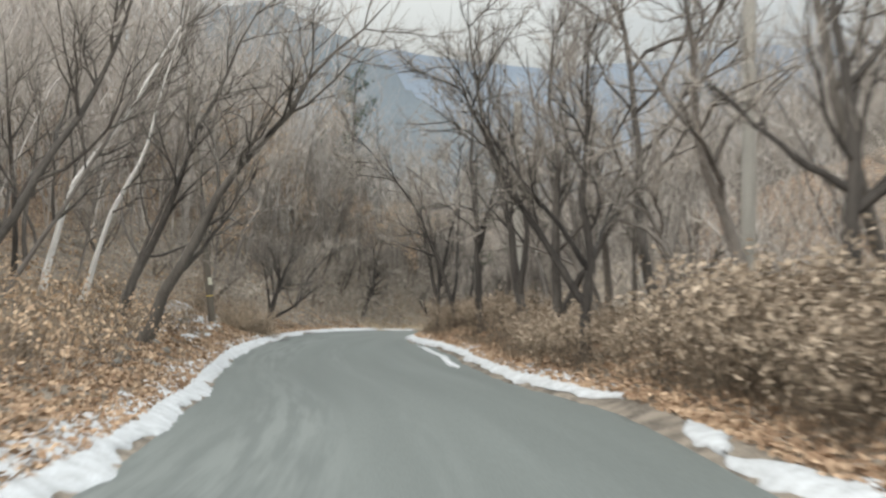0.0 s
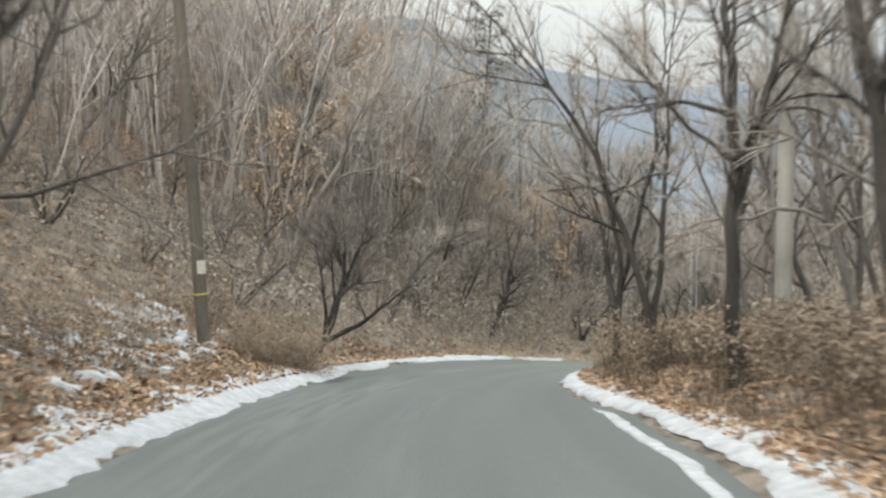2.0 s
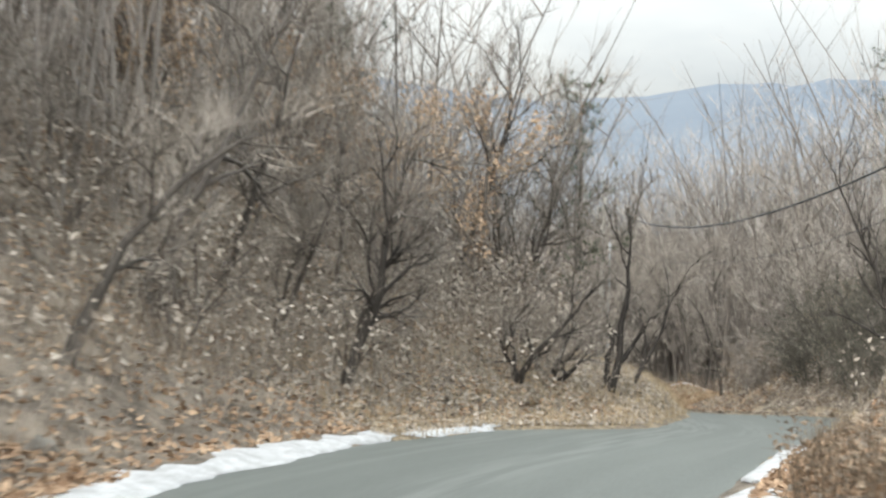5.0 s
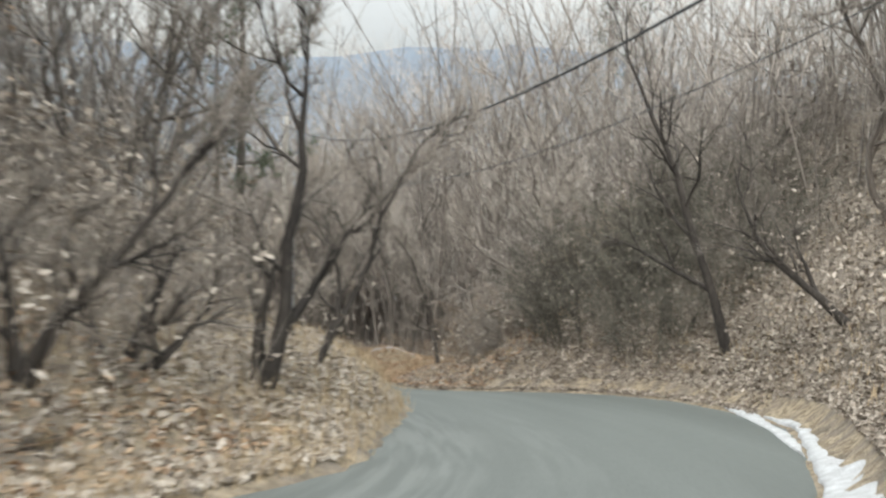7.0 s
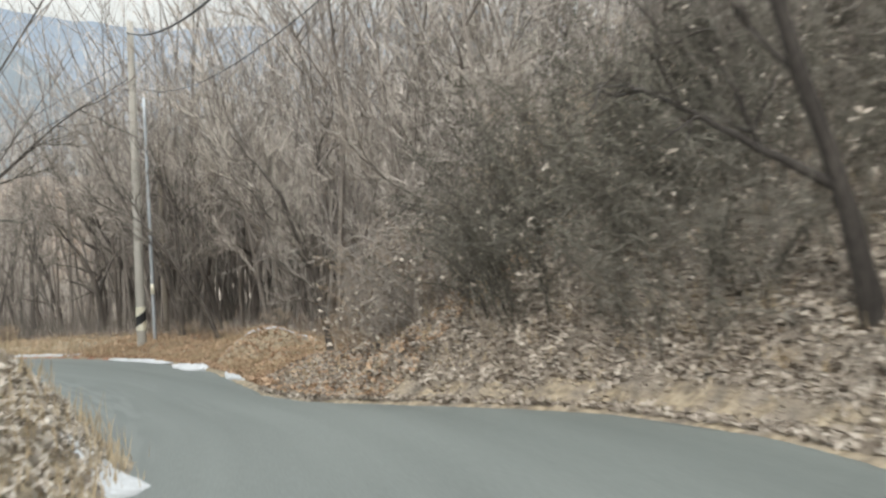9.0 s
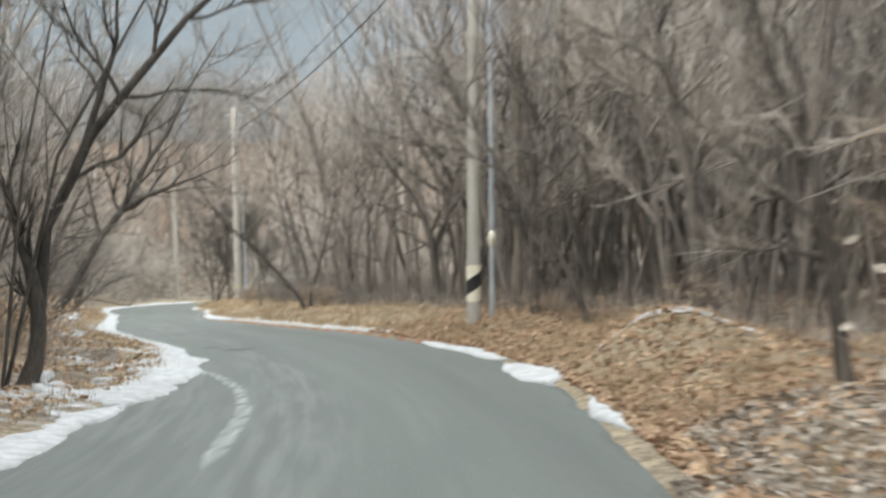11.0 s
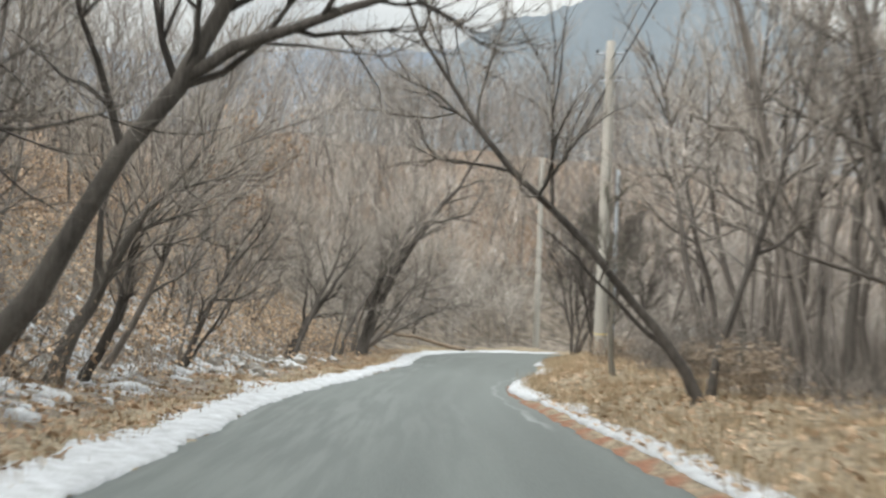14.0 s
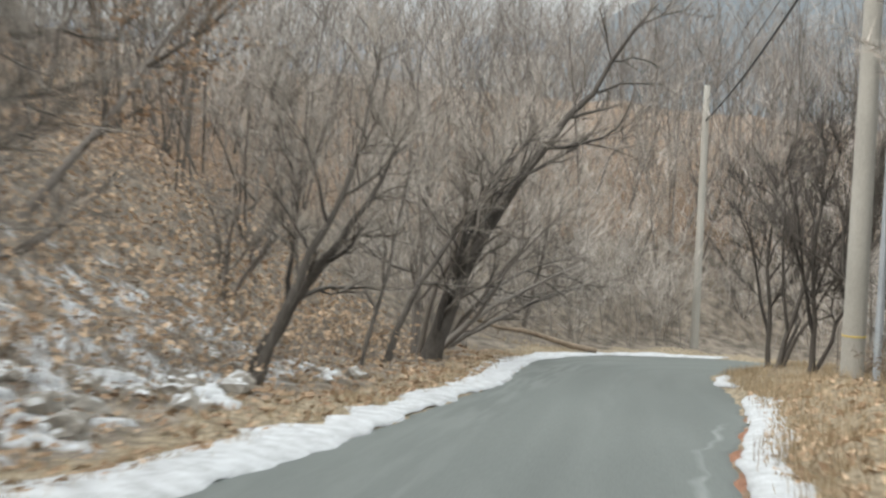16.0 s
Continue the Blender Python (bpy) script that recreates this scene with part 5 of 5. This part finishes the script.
def pole(x, y, height, r0, r1, m, label, name="utility_pole", lean=0.0, towards=0.0, plate=False, bands=(), arms=False, plaque=None):
    z = ground_z(x, y) - 0.4
    root = new(name)
    tagged(root, label, "pole")
    root.matrix_basis = Matrix.Translation((x, y, z)) @ Matrix.Rotation(radians(towards), 4, "Z") @ Matrix.Rotation(radians(-lean), 4, "X")
    t = Tubes()
    t.tube([(0, 0, height * k / 12 + (0.0001 if k == 12 else 0)) for k in range(13)] + [(0, 0, height + 0.01)], [r0 + (r1 - r0) * k / 12 for k in range(13)] + [0.01], 20)
    part("shaft", t.mesh("shaft", [m]), root)
    for zb, tall, mm, text in bands:
        t = Tubes()
        rb = r0 + (r1 - r0) * (zb / height)
        t.tube([(0, 0, zb), (0, 0, zb + 0.001), (0, 0, zb + tall), (0, 0, zb + tall + 0.001)], [rb, rb + 0.008, rb + 0.008, rb], 20)
        part("band", t.mesh("band", [mm]), root, text)
    if plaque:
        zb, tall, facing = plaque
        rb = r0 + (r1 - r0) * (zb / height) + 0.006
        rows2 = [[(math.cos(radians(facing + a)) * rb, math.sin(radians(facing + a)) * rb, zb + tall * f) for a in range(-42, 43, 12)] for f in (0, 0.5, 1)]
        part("paper_label", grid_mesh("paper_label", np.array(rows2), [M_CREAM]), root, "white paper label")
    if plate:
        zb, tall = plate
        n, rows = 60, 48
        rb = r0 + 0.008
        for colour, mm in (("dark", M_BLACK), ("pale", M_CREAM)):
            v, f = [], []
            for j in range(rows + 1):
                for i in range(n):
                    a = 2 * math.pi * i / n
                    v.append((math.cos(a) * rb, math.sin(a) * rb, zb + tall * j / rows))
            for j in range(rows):
                for i in range(n):
                    band = math.floor(j / rows * 2.5 - i / n * 2.0 + 1.14) % 2
                    if (band == 0) == (colour == "dark"):
                        f += [j * n + i, j * n + (i + 1) % n, (j + 1) * n + (i + 1) % n, (j + 1) * n + i]
            me = raw_mesh("hazard_stripe", v, f, np.full(len(f) // 4, 4), [mm], True)
            part("hazard_stripe", me, root, "black slanting stripe" if colour == "dark" else "cream slanting stripe")
    if arms:
        for zz, half in ((height - 0.4, 0.55), (height - 1.3, 0.35)):
            t = Tubes()
            t.tube([(-half, r1 + 0.03, zz), (half, r1 + 0.03, zz)], [0.035, 0.035], 6)
            arm = part("crossarm", t.mesh("crossarm", [M_STEEL]), root, "steel crossarm")
            for q in (-half + 0.06, half - 0.06):
                t = Tubes()
                t.tube([(q, r1 + 0.03, zz + 0.03), (q, r1 + 0.03, zz + 0.09), (q, r1 + 0.03, zz + 0.16)], [0.03, 0.045, 0.02], 8)
                part("insulator", t.mesh("insulator", [M_BLACK]), arm)
    return root


pole(7.25, 109.0, 11.9, 0.17, 0.115, M_CONCRETE, "grey concrete utility pole with a black and cream striped hazard sleeve", plate=(0.98, 0.86), towards=-70, lean=0.6)
pole(7.68, 108.5, 9.0, 0.06, 0.05, M_STEEL, "slim blue-grey galvanised steel pole beside the concrete one", "steel_pole", bands=((2.1, 0.35, M_CREAM, "pale label sleeve"), (4.35, 0.05, M_CREAM, "pale clamp")))
pole(8.6, 114.6, 8.0, 0.12, 0.09, M_OLD_POLE, "weathered concrete utility pole among the trees")
pole(-5.3, 145.7, 11.1, 0.22, 0.14, M_CONCRETE, "grey concrete utility pole with a thin yellow band", bands=((1.25, 0.03, M_YELLOW, "thin yellow band"),), arms=True)
pole(-4.85, 145.5, 6.8, 0.07, 0.06, M_STEEL, "slim steel pole beside the concrete one", "steel_pole")
pole(-14.6, 169.5, 11.0, 0.17, 0.12, M_CONCRETE, "distant pale concrete utility pole by the bend")
pole(-7.7, 38.1, 8.5, 0.125, 0.095, M_OLD_POLE, "weathered brown-grey utility pole on the leafy bank", plaque=(1.68, 0.24, -125), bands=((1.3, 0.03, M_YELLOW, "yellow band"),), lean=4.6, towards=84)
pole(5.7, 21.6, 9.5, 0.14, 0.11, M_CONCRETE, "pale grey concrete utility pole among roadside trees")
pole(2.5, 39.0, 8.0, 0.16, 0.12, M_CONCRETE, "pale concrete utility pole behind roadside trees")


def cable(a, b, sag, radius, label):
    p = []
    for k in range(25):
        f = k / 24
        q = [a[i] + (b[i] - a[i]) * f for i in range(3)]
        q[2] -= sag * 4 * f * (1 - f)
        p.append(q)
    t = Tubes()
    t.tube(p, [radius] * 25, 6)
    tagged(new("cable", t.mesh("cable", [M_CABLE])), label, "cable", "overhead cables")


def pole_top(x, y, height):
    return (x, y, ground_z(x, y) - 0.4 + height)


cable(pole_top(7.25, 109.0, 9.9), pole_top(-5.3, 145.7, 9.8), 0.5, 0.022, "black overhead cable slung between concrete poles")
cable(pole_top(-5.3, 145.7, 9.8), pole_top(-14.6, 169.5, 9.6), 0.4, 0.034, "black overhead cable slung between concrete poles")
cable(pole_top(-5.3, 145.7, 10.4), pole_top(-14.6, 169.5, 10.4), 0.35, 0.012, "thin overhead wire slung between concrete poles")
cable(pole_top(7.25, 109.0, 10.6), pole_top(-5.3, 145.7, 10.4), 0.4, 0.012, "thin overhead wire slung between concrete poles")

pole(8.84, 50.9, 3.4 - ground_z(8.84, 50.9) + 0.4, 0.18, 0.12, M_CONCRETE, "grey concrete utility pole carrying a thick cable")
cable((8.84, 50.9, 3.11), (7.25, 109.0, -0.86), 3.05, 0.032, "thick black overhead cable sagging beside the road")
cable((8.84, 50.9, 1.9), (7.25, 109.0, -2.6), 3.0, 0.010, "thin overhead wire sagging beside the road")

# ---- fallen log, stones, small house ----


def log(x0, y0, x1, y1, r, label):
    z0, z1 = ground_z(x0, y0) + r * 0.9, ground_z(x1, y1) + r * 1.6
    rr2 = np.random.RandomState(3)
    t = Tubes()
    pts = np.array([(x0 + (x1 - x0) * k / 8, y0 + (y1 - y0) * k / 8, z0 + (z1 - z0) * k / 8) for k in range(9)]) + rr2.normal(0, 0.05, (9, 3))
    t.tube(pts, np.linspace(r, r * 0.45, 9), 8)
    t.spikes(pts[3:8], pts[3:8] + rr2.normal(0, 0.5, (5, 3)) + [0, 0, 0.4], 0.02)
    tagged(new("fallen_log", t.mesh("fallen_log", [M_WARM])), label, "log")


log(-15.9, 161.2, -20.2, 158.2, 0.11, "pale fallen tree trunk lying beside the road end")
log(-9.3, 122.0, -7.4, 120.2, 0.07, "thin pale fallen trunk on the snowy slope")
log(-6.5, 48.4, -7.5, 48.9, 0.08, "short pale log lying at the foot of the bank")


def stone(x, y, size, seed, m, label):
    r = np.random.RandomState(seed)
    bm = bmesh.new()
    bmesh.ops.create_icosphere(bm, subdivisions=2, radius=1)
    k = r.uniform(0.6, 1.3, 3)
    for v in bm.verts:
        n = noise.noise(v.co * 1.3 + Vector((seed, 0, 0))) * 0.5 + noise.noise(v.co * 3 + Vector((0, seed, 0))) * 0.28
        v.co = Vector((v.co.x * k[0], v.co.y * k[1], v.co.z * k[2] * 0.7)) * size * (1 + n)
    for f in bm.faces:
        f.smooth = size < 0.12
    ob = new("stone", bm_mesh("stone", bm, m))
    ob.location = (x, y, ground_z(x, y) + size * 0.02)
    ob.rotation_euler = (0, 0, r.uniform(0, 6))
    tagged(ob, label, "stone", "stones")
    return ob


M_ROCK_SNOW = material("snow_dusted_rock", (0.14, 0.13, 0.115), (0.34, 0.31, 0.27), 3, 0.95, 0.7, 18)
nt = M_ROCK_SNOW.node_tree
b = nt.nodes["Principled BSDF"]
old = b.inputs["Base Color"].links[0].from_socket
geo, sep = nt.nodes.new("ShaderNodeNewGeometry"), nt.nodes.new("ShaderNodeSeparateXYZ")
nt.links.new(geo.outputs["Normal"], sep.inputs[0])
mr = nt.nodes.new("ShaderNodeMapRange")
mr.inputs["From Min"].default_value, mr.inputs["From Max"].default_value = 0.78, 0.95
nt.links.new(sep.outputs["Z"], mr.inputs["Value"])
mx = nt.nodes.new("ShaderNodeMix")
mx.data_type = "RGBA"
mx.inputs["B"].default_value = (0.62, 0.64, 0.66, 1)
rag = nt.nodes.new("ShaderNodeTexNoise")
rag.inputs["Scale"].default_value = 9.0
rag.inputs["Detail"].default_value = 5
cut = nt.nodes.new("ShaderNodeMapRange")
cut.inputs["From Min"].default_value, cut.inputs["From Max"].default_value = 0.42, 0.56
nt.links.new(nt.nodes["Texture Coordinate"].outputs["Object"], rag.inputs["Vector"])
nt.links.new(rag.outputs["Fac"], cut.inputs["Value"])
both = nt.nodes.new("ShaderNodeMath")
both.operation = "MULTIPLY"
nt.links.new(mr.outputs["Result"], both.inputs[0])
nt.links.new(cut.outputs["Result"], both.inputs[1])
nt.links.new(both.outputs[0], mx.inputs["Factor"])
nt.links.new(old, mx.inputs["A"])
nt.links.new(mx.outputs["Result"], b.inputs["Base Color"])

for k in range(28):
    x, y = -11.5 + rng.gauss(0, 0.75), 132.2 + rng.gauss(0, 1.2)
    stone(x, y, rng.uniform(0.13, 0.29), 150 + k, M_ROCK_SNOW, "snow-capped grey rock in a heap on the slope")
for k in range(12):
    s = rng.uniform(124, 147)
    x, y = at(s, float(edge_l(s)) - 2.0 - 4.2 * rng.random() ** 1.2)
    stone(float(x), float(y), rng.uniform(0.10, 0.28), 100 + k, M_ROCK_SNOW, "snow-capped grey rock on the slope")
for k in range(15):
    s = rng.uniform(24, 38)
    x, y = at(s, float(edge_l(s)) - 1.3 - 2.8 * rng.random())
    stone(float(x), float(y), rng.uniform(0.08, 0.22), 200 + k, M_ROCK_SNOW, "snow-dusted stone on the leafy bank")
for k, (s, e, size) in enumerate([(22.0, 1.0, 0.16), (20.6, 1.5, 0.14), (23.4, 1.6, 0.12), (18.5, 2.1, 0.13), (50.0, 1.2, 0.16), (26.0, 1.2, 0.13)]):
    x, y = at(s, float(edge_l(s)) - e)
    stone(float(x), float(y), size, 300 + k, M_ROCK, "pale weathered stone at the foot of the bank")


def small_house(x, y, w, d, h, roof, label):
    z = ground_z(x, y) - 0.3
    root = new("small_house")
    tagged(root, label, "house")
    root.matrix_basis = Matrix.Translation((x, y, z)) @ Matrix.Rotation(radians(15), 4, "Z")
    bm = bmesh.new()
    bmesh.ops.create_cube(bm, size=1, matrix=Matrix.Translation((0, 0, h / 2)) @ Matrix.Diagonal((w, d, h, 1)))
    bmesh.ops.bevel(bm, geom=bm.edges[:], offset=0.03, segments=1)
    part("wall", bm_mesh("wall", bm, M_WALL), root)
    bm = bmesh.new()
    bmesh.ops.create_cube(bm, size=1, matrix=Matrix.Translation((0, 0, h + 0.08)) @ Matrix.Diagonal((w + 0.4, d + 0.4, 0.14, 1)))
    part("roof", bm_mesh("roof", bm, roof), root)


small_house(-4.6, 158.6, 3.4, 4.0, 1.6, M_ROCK, "small grey block building beyond the clearing")
M_GREEN = material("faded_green_roof", (0.28, 0.42, 0.36), (0.40, 0.54, 0.47), 2, 0.7, 0, 20)
small_house(26.0, 146.0, 7.0, 6.0, 5.6, M_GREEN, "distant pale house with a faded green roof")


def pine(x, y, height, seed):
    """A scraggy pine: trunk, whorled limbs and needle tufts."""
    r = np.random.RandomState(seed)
    z = ground_z(x, y) - 0.2
    root = new("pine_tree")
    tagged(root, "tall scraggy green pine standing over the bare woods", "tree", "pines")
    root.location = (x, y, z)
    t, limbs, tufts = Tubes(), Tubes(), Tubes()
    pts = curve_points(r, (0, 0, 0), (0, 0, 1), height, 10, 0.03, 0.02)
    t.tube(pts, np.linspace(height * 0.016, 0.02, 11), 8)
    for k in range(34):
        f = 0.38 + 0.6 * k / 33
        p = pts[0] + (pts[-1] - pts[0]) * f
        a = r.uniform(0, 6.28)
        ln = height * 0.24 * (1.15 - f) * r.uniform(0.7, 1.2) + 0.3
        lp = curve_points(r, p, (math.cos(a), math.sin(a), 0.25), ln, 4, 0.1, 0.05)
        limbs.tube(lp, np.linspace(0.03, 0.008, 5), 4)
        for q in range(9):
            c = lp[r.randint(1, 5)] + r.normal(0, 0.16, 3)
            n = 22
            tufts.spikes(np.repeat(c[None], n, 0), c + r.normal(0, 0.17, (n, 3)) + [0, 0, 0.07], 0.007)
    part("trunk", t.mesh("trunk", [M_BARK]), root)
    tagged(part("boughwork", limbs.mesh("boughwork", [M_BARK]), root), kind="stuff")
    tagged(part("needle_foliage", tufts.mesh("needle_foliage", [M_PINE], False), root, "dark green needle tufts"), kind="stuff")


pine(-6.2, 74.0, 14.0, 1)
pine(2.6, 84.5, 12.5, 2)
pine(27.5, 118.0, 22.5, 3)
pine(32.0, 124.0, 21.0, 4)

# a rim of snow left on the crest of the dirt mound
rim = []
for k in range(26):
    f = k / 25 * 2 - 1
    cx, cy = 10.2 + 1.25 * f, 99.5 - 0.28 * f - 0.25 * f * f
    wide = 0.15 * (1 - f * f) + 0.03 + 0.03 * math.sin(k * 2.1)
    rim.append([(cx, cy + q * wide, ground_z(cx, cy + q * wide) + 0.035 * (1 - q * q) - 0.008) for q in (-1, -0.5, 0, 0.5, 1)])
tagged(new("snow_bank", grid_mesh("snow_bank", np.array(rim), [M_SNOW])), "thin rim of old snow on the crest of the mound", "snow", "snow along the road", "stuff")

# ---- far hills ----


def ridge(name, label, bearing0, bearing1, dist, base, profile, m, seed):
    """A far wooded ridge; profile gives its height along the bearings."""
    r = np.random.RandomState(seed)
    n, rows = 160, 14
    u2 = np.linspace(0, 1, n)
    bear = np.radians(bearing0 + (bearing1 - bearing0) * u2)
    top = np.interp(u2, np.linspace(0, 1, len(profile)), profile)
    jag = np.cumsum(r.normal(0, 1, n))
    jag = jag - np.linspace(jag[0], jag[-1], n)
    top = top + 0.012 * dist * 0.12 * jag + r.normal(0, dist * 0.0009, n)
    pts = np.empty((rows, n, 3))
    for j in range(rows):
        f = j / (rows - 1)
        dd = dist * (0.72 + 0.28 * f) * (1 + 0.03 * np.sin(u2 * 40 + j))
        pts[j, :, 0], pts[j, :, 1] = -np.sin(bear) * dd, np.cos(bear) * dd + 60
        pts[j, :, 2] = base + (top - base) * f ** 0.9
    ob = new(name, grid_mesh(name, pts, [m]))
    tagged(ob, label, "mountain", kind="structure")


# both ridges emit their hazy blue instead of catching the sunlight
ridge("backdrop_ridge_far", "distant mountain ridge with pale blue haze painted in", -75, 60, 2300, -80, (180, 230, 260, 225, 285, 250, 300, 270, 240, 260, 200), M_HILL_HAZE, 4)
ridge("backdrop_ridge_near", "wooded mountain with blue-grey haze painted in", -8, 36, 900, -40, (-30, 20, 70, 125, 160, 158, 124, 92, 62, 34, 5, -20), M_HILL_NEAR_HAZE, 7)
